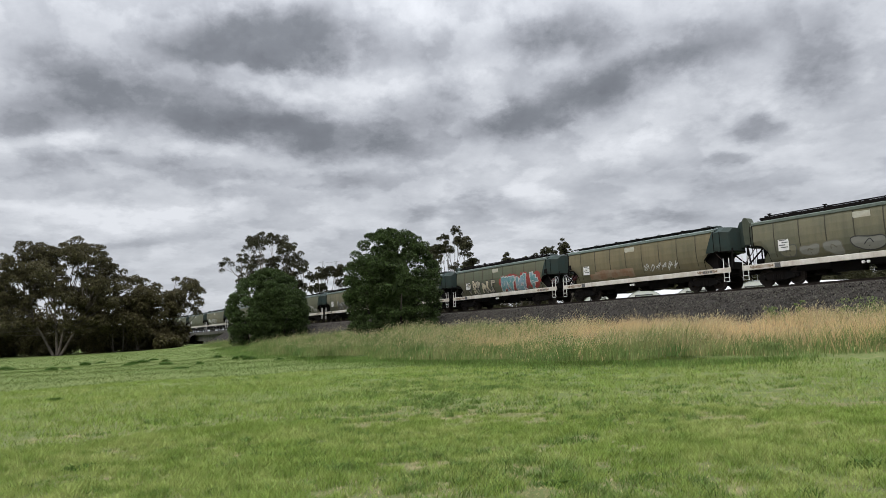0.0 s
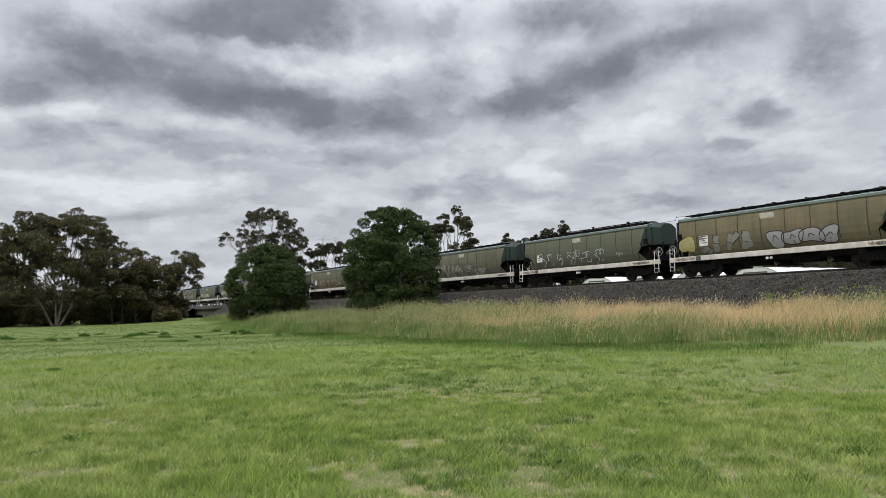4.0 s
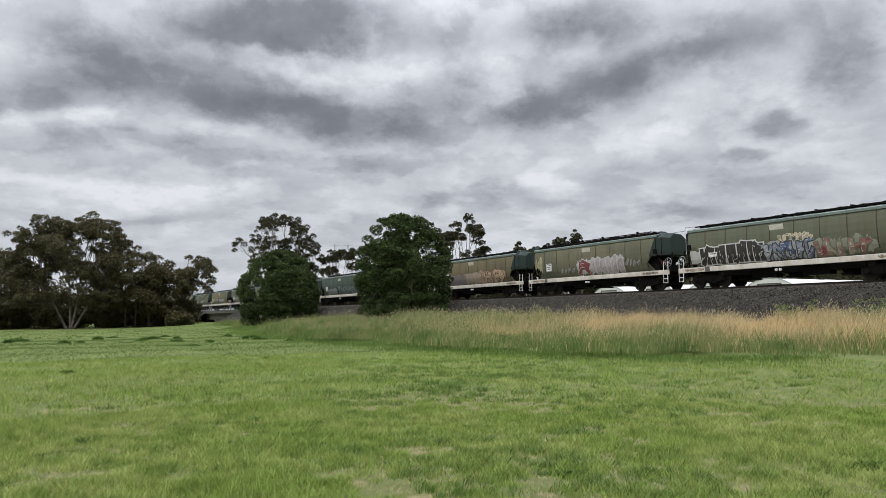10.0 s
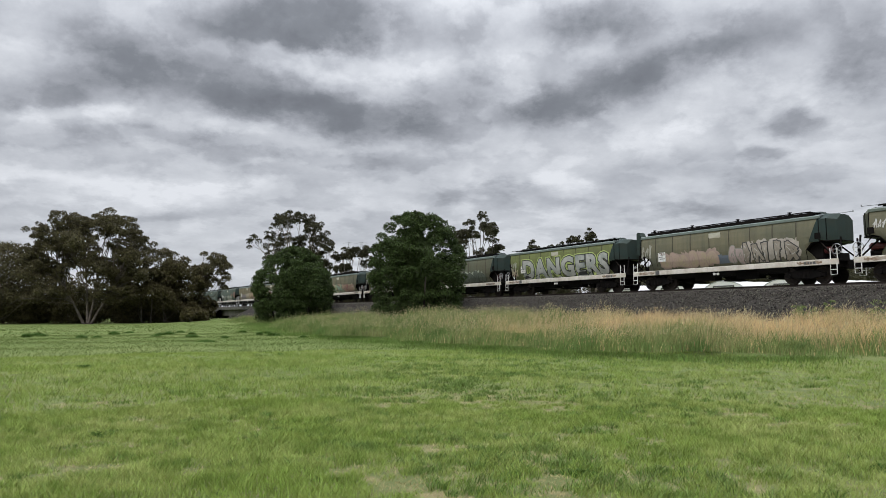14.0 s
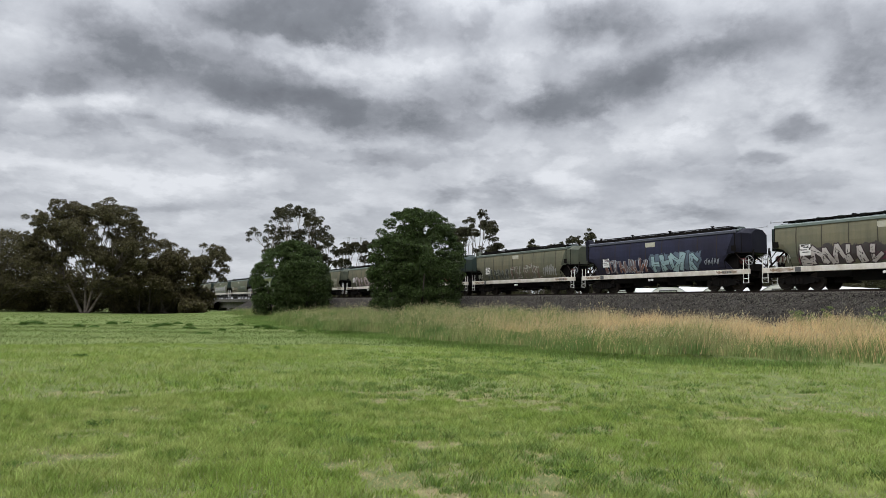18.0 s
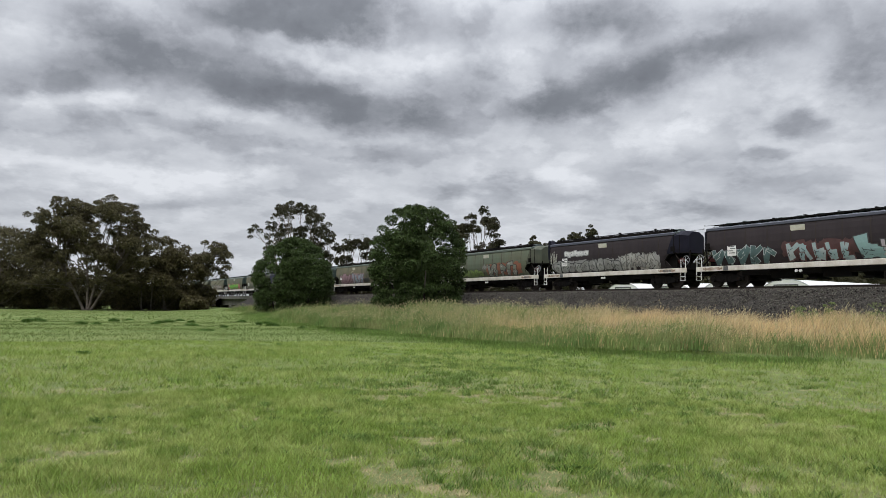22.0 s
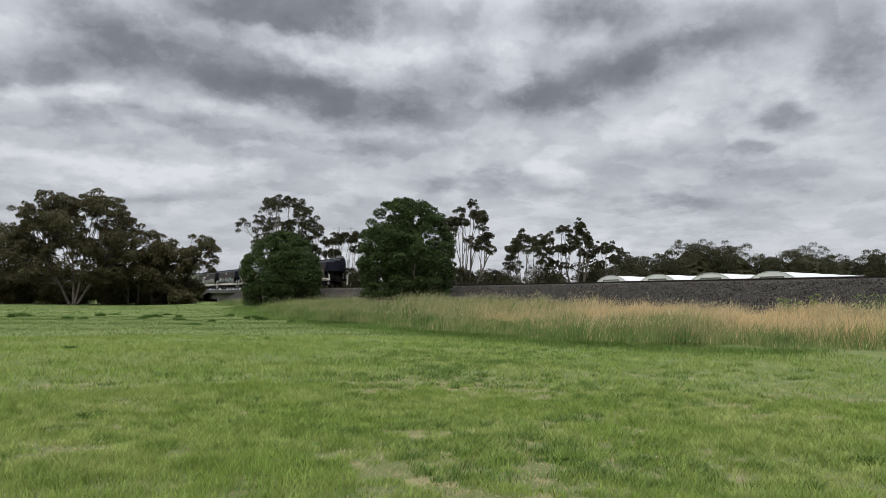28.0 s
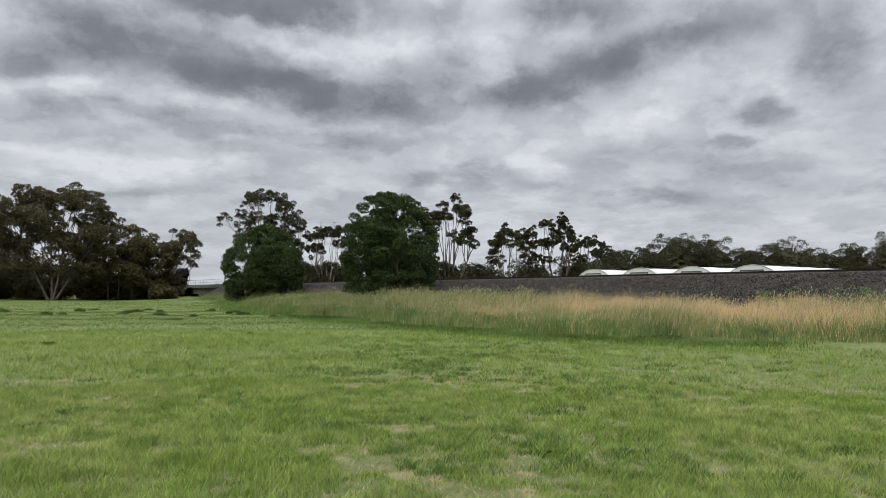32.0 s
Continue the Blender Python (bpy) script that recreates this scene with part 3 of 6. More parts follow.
    w["roof_post"] = Geo().box(-0.035, 0.035, 1.0, 1.10, 3.68, 3.97).box(-0.09, 0.09, 0.98, 1.12, 3.93, 3.98).mesh("roof_post", M["dark_steel"])
    w["pipe"] = Geo().tube([(-5.6, 1.05, 3.86), (5.6, 1.05, 3.86)], 0.035, 6).box(-5.75, 5.75, 1.0, 1.25, 3.585, 3.79).mesh("roof_pipe", M["dark_steel"])
    w["bump"] = Geo().loft([[(x, 0.85, 3.72), (x, 0.82, zz), (x, 0.45, zz + 0.03), (x, 0.42, 3.72)] for x, zz in ((-0.2, 3.80), (-0.12, 3.87), (0.12, 3.87), (0.2, 3.80))]).mesh("hatch_lug", ROOF)
    w["sill_plate"] = Geo().box(-0.17, 0.17, 1.318, 1.327, 0.97, 1.23).mesh("sill_plate", M["frame"])
    rr = random.Random(12)
    smear = [(-0.7 + 0.1 * i, rr.uniform(1.0, 1.09), rr.uniform(1.12, 1.22)) for i in range(15)]
    g = Geo().loft([[(x, 1.323, z0), (x, 1.323, z1), (x, 1.319, z1), (x, 1.319, z0)] for x, z0, z1 in smear])
    w["sill_rust"] = g.mesh("rust_stain", material("rust_stained_paint", (0.20, 0.135, 0.085), 0.8, spots=0.5, second=(0.42, 0.38, 0.32), scale=2.5, fine=30))
    w["cock"] = Geo().tube([(-0.12, 1.2, 0.80), (-0.12, 1.30, 0.80)], 0.075, 10).tube([(0.12, 1.2, 0.80), (0.12, 1.30, 0.80)], 0.075, 10).mesh("release_cock", M["white"])
    w["hopper_door"] = Geo().loft([[(x, 0.9, 0.44), (x, 1.0, 0.85), (x, 1.08, 0.95), (x, 0.3, 0.95), (x, 0.3, 0.44)] for x in (-0.75, 0.75)]).mesh("chute_door", M["dark_steel"])
    w["roof"] = Geo().loft([[(x, 1.31, 3.56), (x, 0.5, 3.74), (x, -0.5, 3.74), (x, -1.31, 3.56), (x, -1.2, 3.5), (x, 1.2, 3.5)] for x in (-6.24, -3, 0, 3, 6.24)]).mesh("roof", ROOF)
    w["hatch"] = Geo().loft([[(x, 0.40, 3.74), (x, 0.40, 3.86), (x, 0.24, 3.925), (x, -0.24, 3.925), (x, -0.40, 3.86), (x, -0.40, 3.74)] for x in (-0.93, 0.93)]).mesh("hatch_cover", ROOF)
    w["clamp"] = Geo().box(-0.05, 0.05, -0.44, 0.44, 3.84, 3.955).box(-0.03, 0.03, 0.40, 0.48, 3.72, 3.88).mesh("hatch_clamp", M["dark_steel"])
    w["walkway"] = Geo().box(-5.9, 5.9, 0.62, 1.06, 3.775, 3.80).box(-5.9, 5.9, 0.60, 0.63, 3.73, 3.80).box(-5.9, 5.9, 1.05, 1.08, 3.72, 3.80).mesh("roof_walkway", M["dark_steel"])
    w["rod"] = Geo().tube([(5.6, 0.7, 3.83), (6.9, 0.7, 3.86)], 0.02).tube([(6.9, 0.7, 3.82), (6.9, 0.7, 3.93)], 0.025).mesh("roof_rod", M["galv"])
    w["sill"] = Geo().box(-7.1, 7.1, 1.22, 1.32, 0.95, 1.25, 0.02).mesh("side_sill", M["white_sill"])
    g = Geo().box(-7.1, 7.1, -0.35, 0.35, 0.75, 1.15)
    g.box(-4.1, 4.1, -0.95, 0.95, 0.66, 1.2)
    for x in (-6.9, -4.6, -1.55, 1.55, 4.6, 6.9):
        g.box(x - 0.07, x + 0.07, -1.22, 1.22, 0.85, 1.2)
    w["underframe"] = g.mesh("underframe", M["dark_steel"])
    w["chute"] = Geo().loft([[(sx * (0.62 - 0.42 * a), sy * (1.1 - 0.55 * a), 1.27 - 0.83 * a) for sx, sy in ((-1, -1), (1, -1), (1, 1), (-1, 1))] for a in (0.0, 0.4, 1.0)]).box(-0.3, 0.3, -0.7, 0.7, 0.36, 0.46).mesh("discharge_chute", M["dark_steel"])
    # end posts and braces under the hood
    g = Geo()
    for y in (-0.95, 0.95):
        g.tube([(7.0, y, 1.2), (7.0, y * 0.8, 2.4)], 0.05)
        g.tube([(5.9, y, 2.15), (6.95, y, 1.25)], 0.045)
    g.box(5.6, 7.1, -1.2, 1.2, 1.15, 1.22)
    w["end_frame"] = g.mesh("end_frame", M["dark_steel"])
    # white end ladder, and the tall hand post over it
    g = Geo()
    g.tube([(-0.17, 0, 0.97), (-0.17, 0, 0.43), (0.17, 0, 0.43), (0.17, 0, 0.97)], 0.024)
    g.tube([(-0.17, 0, 0.68), (0.17, 0, 0.68)], 0.022)
    w["ladder"] = g.mesh("step_ladder", M["white"])
    w["post"] = Geo().tube([(0, 0, 1.25), (0, 0, 1.80)], 0.022).mesh("hand_post", M["white"])
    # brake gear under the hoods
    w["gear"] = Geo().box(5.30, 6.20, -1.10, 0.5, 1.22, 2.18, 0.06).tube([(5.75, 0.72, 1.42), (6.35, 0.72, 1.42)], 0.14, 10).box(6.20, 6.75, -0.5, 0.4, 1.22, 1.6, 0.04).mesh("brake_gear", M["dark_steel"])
    # handbrake wheel
    g = Geo()
    ringp = [(0.27 * math.cos(a), 0, 0.27 * math.sin(a)) for a in (2 * math.pi * i / 16 for i in range(17))]
    g.tube(ringp, 0.02, 5, False)
    for i in range(5):
        a = 2 * math.pi * i / 5
        g.tube([(0, 0, 0), (0.27 * math.cos(a), 0, 0.27 * math.sin(a))], 0.016, 4)
    g.tube([(0, -0.06, 0), (0, 0.05, 0)], 0.05, 8)
    w["brake_wheel"] = g.mesh("brake_wheel", M["galv"])
    # platform railing at the cabinet end, on the far side
    for k, d in (("railing_lead", -1), ("railing_trail", 1)):
        g = Geo()
        for x, y in ((7.2, 0.9), (7.2, 1.3), (7.5, 1.3)):
            g.tube([(x, y * d, 1.0), (x, y * d, 3.65)], 0.024)
        for z in (2.5, 3.1, 3.65):
            g.tube([(7.2, 0.9 * d, z), (7.2, 1.3 * d, z), (7.5, 1.3 * d, z)], 0.022)
        g.box(7.05, 7.55, min(0.5 * d, 1.35 * d), max(0.5 * d, 1.35 * d), 2.42, 2.48)
        w[k] = g.mesh("end_railing", M["dark_steel"])
    w["coupler"] = Geo().box(7.0, 7.32, -0.1, 0.1, 0.78, 0.98).box(7.32, 7.50, -0.17, 0.15, 0.74, 1.02, 0.03).tube([(7.1, 0.45, 0.9), (7.3, 0.45, 0.55), (7.5, 0.4, 0.5)], 0.03).mesh("coupler", M["dark_steel"])
    # bogie
    g = Geo()
    for y in (-1.02, 1.02):
        top = [(-1.15, 0.58), (-0.85, 0.66), (-0.4, 0.78), (0.4, 0.78), (0.85, 0.66), (1.15, 0.58), (1.15, 0.40), (0.75, 0.38), (0.35, 0.26), (-0.35, 0.26), (-0.75, 0.38), (-1.15, 0.40)]
        g.loft([[(x, y + d, z) for x, z in top] for d in (-0.07, 0.07)])
        for x in (-0.875, 0.875):
            g.tube([(x, y - 0.05, 0.46), (x, y + 0.16 * (1 if y > 0 else -1), 0.46)], 0.13, 10)
        for x in (-0.22, 0, 0.22):
            g.tube([(x, y + 0.09 * (1 if y > 0 else -1), 0.32), (x, y + 0.09 * (1 if y > 0 else -1), 0.62)], 0.075, 8)
    w["frame"] = g.mesh("bogie_frame", M["dark_steel"])
    w["bolster"] = Geo().box(-0.2, 0.2, -1.05, 1.05, 0.5, 0.8, 0.04).mesh("bolster", M["dark_steel"])
    g = Geo()
    for sgn in (-1, 1):
        rings = [(0.46, 0.74), (0.46, 0.845), (0.40, 0.85), (0.38, 0.82), (0.16, 0.81), (0.13, 0.87), (0.001, 0.87)]
        inner = [(0.50, 0.72), (0.46, 0.74)]
        prof = [(0.001, 0.71), (0.50, 0.71)] + inner[:1] + rings
        g.loft([[(r * math.cos(a), sgn * y, r * math.sin(a)) for a in (2 * math.pi * i / 20 for i in range(20))] for r, y in prof], False)
        for i in range(5):
            a = 2 * math.pi * i / 5
            g.box(0.27 * math.cos(a) - 0.04, 0.27 * math.cos(a) + 0.04, sgn * 0.82 - 0.012, sgn * 0.82 + 0.012, 0.27 * math.sin(a) - 0.04, 0.27 * math.sin(a) + 0.04)
    g.tube([(0, -0.8, 0), (0, 0.8, 0)], 0.08, 8)
    w["wheelset"] = g.mesh("wheelset", M["wheel"])
    w["board"] = Geo().box(-0.30, 0.30, 0, 0.012, -0.34, 0.34).mesh("data_board", M["white"])
    w["plate"] = Geo().box(-0.42, 0.42, 0, 0.012, -0.21, 0.21).mesh("name_plate", spray((0.50, 0.50, 0.42), (0.36, 0.30, 0.22)))
    bars = Geo()
    for i, (a, b) in enumerate(((-0.2, 0.24), (-0.26, 0.1), (-0.1, 0.26), (-0.24, 0.16))):
        bars.box(a, b, 0.012, 0.016, 0.2 - 0.13 * i, 0.25 - 0.13 * i)
    w["bars"] = bars.mesh("board_markings", M["frame"])
    bars = Geo()
    for a, b in ((-0.5, -0.36), (-0.3, -0.2), (-0.14, -0.06), (0.0, 0.14)):
        bars.box(a, b, 0, 0.006, -0.06, 0.06)
    w["sillmark"] = bars.mesh("sill_markings", M["frame"])
    return w


W = wagon_meshes()


def on_side(x, z, proud):
    return (x, side_y(z) + proud, z)


def blob_rings(g, cx, cz, rx, rz, wob, rng, proud, n=22, square=0.6):
    """A rounded patch of paint on the hopper's side, uneven at its edge."""
    ph = rng.uniform(0, 6.28, 3)
    rings = [[on_side(cx, cz, proud)] * n]
    for q in (0.28, 0.52, 0.76, 1.0):
        row = []
        for i in range(n):
            a = 2 * math.pi * i / n
            c, s = math.cos(a), math.sin(a)
            c, s = math.copysign(abs(c) ** square, c), math.copysign(abs(s) ** square, s)
            k = 1 + wob * (0.5 * math.sin(2 * a + ph[0]) + 0.35 * math.sin(5 * a + ph[1]) + 0.3 * math.sin(8 * a + ph[2]))
            row.append(on_side(cx + rx * q * k * c, min(3.38, max(1.29, cz + rz * q * k * s)), proud))
        rings.append(row)
    g.loft(rings, False)


def quad_bar(g, xa, za, xb, zb, wa, wb, proud, grow=0.0):
    """A straight bar of paint that widens from wa to wb, bent to the hopper's side."""
    d = math.hypot(xb - xa, zb - za) or 1e-6
    ux, uz = (xb - xa) / d, (zb - za) / d
    xa, za, xb, zb = xa - ux * grow, za - uz * grow, xb + ux * grow, zb + uz * grow
    rows = []
    for t in (0.0, 0.33, 0.67, 1.0):
        x, z, hw = xa + (xb - xa) * t, za + (zb - za) * t, (wa + (wb - wa) * t) / 2 + grow
        rows.append([on_side(x - uz * k * hw, min(3.38, max(1.275, z + ux * k * hw)), proud) for k in (1, 0, -1)])
    for r0, r1 in zip(rows, rows[1:]):
        g.add(r0 + r1, [(0, 1, 4, 3), (1, 2, 5, 4)])


def smooth_path(pts, n=4):
    """Points along a curve through pts, softened at the corners."""
    out = []
    P = [pts[0]] + list(pts) + [pts[-1]]
    for i in range(1, len(P) - 2):
        for k in range(n):
            t = k / n
            w4 = (-t + 2 * t * t - t ** 3, 2 - 5 * t * t + 3 * t ** 3, t + 4 * t * t - 3 * t ** 3, t ** 3 - t * t)
            out.append(tuple(sum(w * P[i - 1 + j][c] for j, w in enumerate(w4)) / 2 for c in (0, 1)))
    return out + [pts[-1]]


def band(g, pts, wid, proud):
    """A line of paint of even width along points (x, z)."""
    P = np.array(pts, float)
    d = np.gradient(P, axis=0)
    d /= np.linalg.norm(d, axis=1)[:, None] + 1e-9
    nrm = np.stack([-d[:, 1], d[:, 0]], 1) * wid / 2
    rows = [[on_side(x, min(3.38, max(1.28, z)), proud) for x, z in (P[i] + nrm[i], P[i] - nrm[i])] for i in range(len(P))]
    for r0, r1 in zip(rows, rows[1:]):
        g.add(r0 + r1, [(0, 1, 3, 2)])


ANCHORS = [(0.12, 1.0), (0.88, 1.0), (0.88, 0.55), (0.5, 0.5), (0.12, 0.45), (0.88, 0.0), (0.12, 0.0), (0.5, 1.0), (0.5, 0.0)]


def tangle(rng, bars):
    """Bars of one painted figure in a unit box: a leaning stem and branches, no letter."""
    lean = rng.uniform(-0.12, 0.12)
    rows = [((0.18 - lean, -0.02), (0.18 + lean, 1.0 + rng.uniform(-0.05, 0.12)))]
    ends = [rows[0][0], rows[0][1], (0.2, 0.5)]
    for _ in range(bars):
        p = ends[rng.integers(len(ends))]
        far = [q for q in ANCHORS if math.hypot(q[0] - p[0], q[1] - p[1]) > 0.45]
        q = far[rng.integers(len(far))]
        q = (q[0] + rng.uniform(-0.1, 0.1), q[1] + rng.uniform(-0.08, 0.08))
        rows.append((p, q))
        ends.append(q)
    return rows


def graffiti(wagon, style, x0, x1, z0, z1, n, fill, second, edge, cloud, seed):
    """A painted piece with n figures from x0 (leading) to x1. style: wild (barbed bars), block (upright slabs), puff (round
    outlined figures), line (outlines on a dull ground), tag (thin scrawl) or patch (plain overpainted areas)."""
    rng = np.random.default_rng(seed)
    step, tall = (x0 - x1) / n, z1 - z0
    if cloud:
        g = Geo()
        m = max(5, int(1.5 * n))
        for i in range(m):
            blob_rings(g, x0 - (x0 - x1) * (i + 0.5) / m, (z0 + z1) / 2 + 0.06 + rng.uniform(-0.06, 0.10), abs(x0 - x1) / m * rng.uniform(0.8, 1.1), tall * rng.uniform(0.44, 0.60), 0.3, rng, 0.009 + 0.0012 * (i % 4), square=0.85)
        # barbs and drips round its edge
        for i in range(3 * n):
            x = rng.uniform(x1 - 0.1, x0 + 0.1)
            quad_bar(g, x, z1 - 0.15, x + rng.uniform(-0.25, 0.25), z1 + rng.uniform(0.05, 0.22), 0.2, 0.01, 0.014 + 0.0004 * (i % 5))
        part("graffiti_cloud", g, spray(cloud, tuple(0.72 * c for c in cloud)), wagon)
    for i in range(n):
        xl, w = x0 - step * (i + 0.02), step * rng.uniform(0.98, 1.14)
        zb, h = z0 + rng.uniform(-0.02, 0.05), tall * rng.uniform(0.86, 1.08)
        at = lambda p: (xl - w * p[0], zb + h * p[1])
        lvl = 0.020 + 0.0016 * (i % 3)
        if style in ("wild", "block"):
            back, face, shine = Geo(), Geo(), Geo()
            bars = tangle(rng, 2 if style == "block" else 3)
            if style == "block":
                bars = [((0.25, 0.0), (0.22, 1.0)), ((0.72, 0.0), (0.76, 1.0)), bars[1]]
            base, bold = w * (0.36 if style == "block" else 0.28), 0.065 if style == "block" else 0.055
            for k, (p, q) in enumerate(bars):
                (xa, za), (xb, zc) = at(p), at(q)
                wa, wb = base * rng.uniform(0.8, 1.1), base * rng.uniform(0.9, 1.5)
                quad_bar(back, xa - 0.045, za - 0.04, xb - 0.045, zc - 0.04, wa, wb, lvl, 0.02)
                quad_bar(back, xa, za, xb, zc, wa, wb, lvl + 0.0035, bold)
                quad_bar(face, xa, za, xb, zc, wa, wb, lvl + 0.009 + 0.0004 * k)
                quad_bar(shine, xa + 0.2 * wa, za * 0.75 + zc * 0.25, xa * 0.55 + xb * 0.45 + 0.2 * wa, za * 0.55 + zc * 0.45, 0.02, 0.035, lvl + 0.015)
            letter = part("graffiti_letter", back, spray(edge), wagon)
            part("letter_fill", face, spray(fill, second), letter)
            part("letter_line", shine, spray(BLK if sum(fill) > 0.9 else WHT), letter)
        elif style == "puff":
            face, rim = Geo(), Geo()
            cx, cz = xl - w / 2, zb + h / 2
            ph = rng.uniform(0, 6.28, 3)

            def outline(k):
                pts = []
                for j in range(25):
                    a = 2 * math.pi * j / 24
                    c, sn = math.cos(a), math.sin(a)
                    r = 1 + 0.16 * math.sin(2 * a + ph[0]) + 0.12 * math.sin(3 * a + ph[1])
                    pts.append((cx + k * w * 0.54 * r * math.copysign(abs(c) ** 0.75, c), cz + k * h * 0.54 * r * math.copysign(abs(sn) ** 0.7, sn)))
                return pts
            rings = [[on_side(x, min(3.38, max(1.28, z)), lvl + 0.004) for x, z in outline(k)[:-1]] for k in (0.02, 0.35, 0.7, 1.0)]
            face.loft(rings, False)
            band(rim, outline(1.0), 0.055, lvl + 0.008)
            a = rng.uniform(0.25, 0.75)
            band(rim, smooth_path([(cx + w * 0.18, cz - h * 0.12), (cx + w * rng.uniform(-0.1, 0.1), cz + h * a * 0.35), (cx - w * 0.16, cz - h * 0.05)]), 0.05, lvl + 0.010)
            if rng.uniform() < 0.7:
                band(rim, [(cx + w * rng.uniform(-0.1, 0.1), zb - 0.02), (cx, zb + h * 0.28)], 0.05, lvl + 0.010)
            letter = part("graffiti_letter", face, spray(fill, second), wagon)
            part("letter_line", rim, spray(edge), letter)
        elif style == "line":
            ground, rim = Geo(), Geo()
            for k, (p, q) in enumerate(tangle(rng, 2)):
                (xa, za), (xb, zc) = at(p), at(q)
                wa = w * rng.uniform(0.26, 0.36)
                quad_bar(ground, xa, za, xb, zc, wa, wa * 1.2, lvl + 0.0006 * k)
                d = math.hypot(xb - xa, zc - za) or 1
                ox, oz = -(zc - za) / d * wa * 0.55, (xb - xa) / d * wa * 0.55
                band(rim, [(xa + ox, za + oz), (xb + ox, zc + oz), (xb - ox, zc - oz), (xa * 0.5 + xb * 0.5 - ox, za * 0.5 + zc * 0.5 - oz)], 0.045, lvl + 0.008 + 0.0006 * k)
            letter = part("graffiti_letter", ground, spray(fill, second), wagon)
            part("letter_line", rim, spray(edge), letter)
        elif style == "tag":
            face = Geo()
            ph, turn_by = rng.uniform(0, 6.28), rng.uniform(1.7, 2.6)
            pts = [at((0.5 + 0.55 * math.cos(ph + turn_by * k) * rng.uniform(0.5, 1), 0.5 + 0.55 * math.sin(ph + (turn_by + 0.5) * k) * rng.uniform(0.5, 1))) for k in range(7)]
            band(face, smooth_path(pts, 5), 0.032, lvl)
            part("graffiti_tag", face, spray(fill), wagon)
        else:
            face = Geo()
            for k in range(2):
                za = zb + h * rng.uniform(0.0, 0.15)
                quad_bar(face, xl - w * (0.25 + 0.5 * k), za, xl - w * (0.25 + 0.5 * k), zb + h * rng.uniform(0.75, 1.0), w * 0.52, w * 0.52, lvl * 0.6 + 0.001 * k)
            part("overpainted_patch", face, spray(fill, second), wagon)


WAGONS = []
WHEELSETS = []


def wagon(index, paint, hump, label, pieces=(), trim="green", board=4.45, plate=0.3):
    """A hopper wagon; hump is +1 with its cabinet end leading, -1 trailing."""
    root = tagged(new("grain_hopper_wagon"), label, "railway wagon", "wagons of the grain train")
    turn = {1: Matrix.Identity(4), -1: pose(0, 0, 0, 0, 0, 180)}
    body = part("hopper_body", W["body_" + paint], None, root)
    for i in range(8):
        part("rib", W["rib_" + paint], None, body, at=pose(-4.95 + 1.414 * i, 0, 0))
    part("roof", W["roof"], None, root)
    for h in (-1, 1):
        part("end_hood", W["hood_" + trim], None, root, at=turn[h])
        part("cant_rail", W["cant_" + trim], None, root, at=turn[h])
        part("side_sill", W["sill"], None, root, "white painted steel side sill", at=turn[h])
        part("roof_walkway", W["walkway"], None, root, at=turn[h])
        part("slope_sheet", W["slope_" + trim], None, root, at=turn[h])
        part("end_frame", W["end_frame"], None, root, at=turn[h])
        part("coupler", W["coupler"], None, root, at=turn[h])
        bogie = part("bogie", W["frame"], None, root, at=pose(5.1 * h, 0, 0))
        part("bolster", W["bolster"], None, bogie)
        for a in (-0.875, 0.875):
            ws = part("wheelset", W["wheelset"], None, bogie)
            ws.matrix_parent_inverse = pose(a, 0, 0.46)
            WHEELSETS.append(ws)
        for y in (-1, 1):
            part("step_ladder", W["ladder"], None, root, "white step ladder", at=pose(6.88 * h, 1.345 * y, 0))
            for d in (-0.18, 0.18):
                part("hand_post", W["post"], None, root, at=pose(6.88 * h + d, 1.30 * y, 0))
        part("brake_gear", W["gear"], None, root, at=turn[h])
    for y in (-1, 1):
        part("hood_cheek", W["cheek_" + trim], None, root, at=Matrix.Diagonal((-1, y, 1, 1)))
    for i in range(6):
        part("hatch_cover", W["hatch"], None, root, at=pose(-4.75 + 1.9 * i, 0, 0))
        part("hatch_clamp", W["clamp"], None, root, at=pose(-5.2 + 1.9 * i, 0, 0))
    for x in (-3.0, 0.0, 3.0):
        part("discharge_chute", W["chute"], None, root, at=pose(x, 0, 0))
    part("underframe", W["underframe"], None, root)
    part("end_cabinet", W["cabinet_" + trim], None, root, at=turn[hump])
    part("end_railing", W["railing_lead" if hump > 0 else "railing_trail"], None, root, at=turn[hump])
    for h in (-1, 1):
        part("hood_fold", W["fold"], None, root, at=turn[h])
        part("end_brace", W["brace"], None, root, at=pose(0, 0, 0) if h > 0 else pose(0, 0, 0, 0, 0, 180) @ Matrix.Diagonal((1, -1, 1, 1)))
    flip = turn[-hump] if hump < 0 else Matrix.Diagonal((-1, 1, 1, 1))
    part("hood_vent", W["vent"], None, root, at=flip)
    part("air_reservoir", W["tank"], None, root, "dull red air reservoir", at=flip)
    if hump > 0:
        part("roof_pipe", W["pipe"], None, root)
        for x in (-4.4, -1.1, 2.2, 5.3):
            part("roof_post", W["roof_post"], None, root, at=pose(x, 0, 0))
    else:
        for i in range(10):
            part("hatch_lug", W["bump"], None, root, at=pose(-5.2 + 1.15 * i, 0, 0))
    for x in (-5.55, 5.9):
        part("rust_stain", W["sill_rust"], None, root, "rust-brown stains on the white sill", at=pose(x, 0, 0))
    part("sill_plate", W["sill_plate"], None, root, at=pose(4.95, 0, 0))
    part("release_cock", W["cock"], None, root, at=pose(0.4, 0, 0))
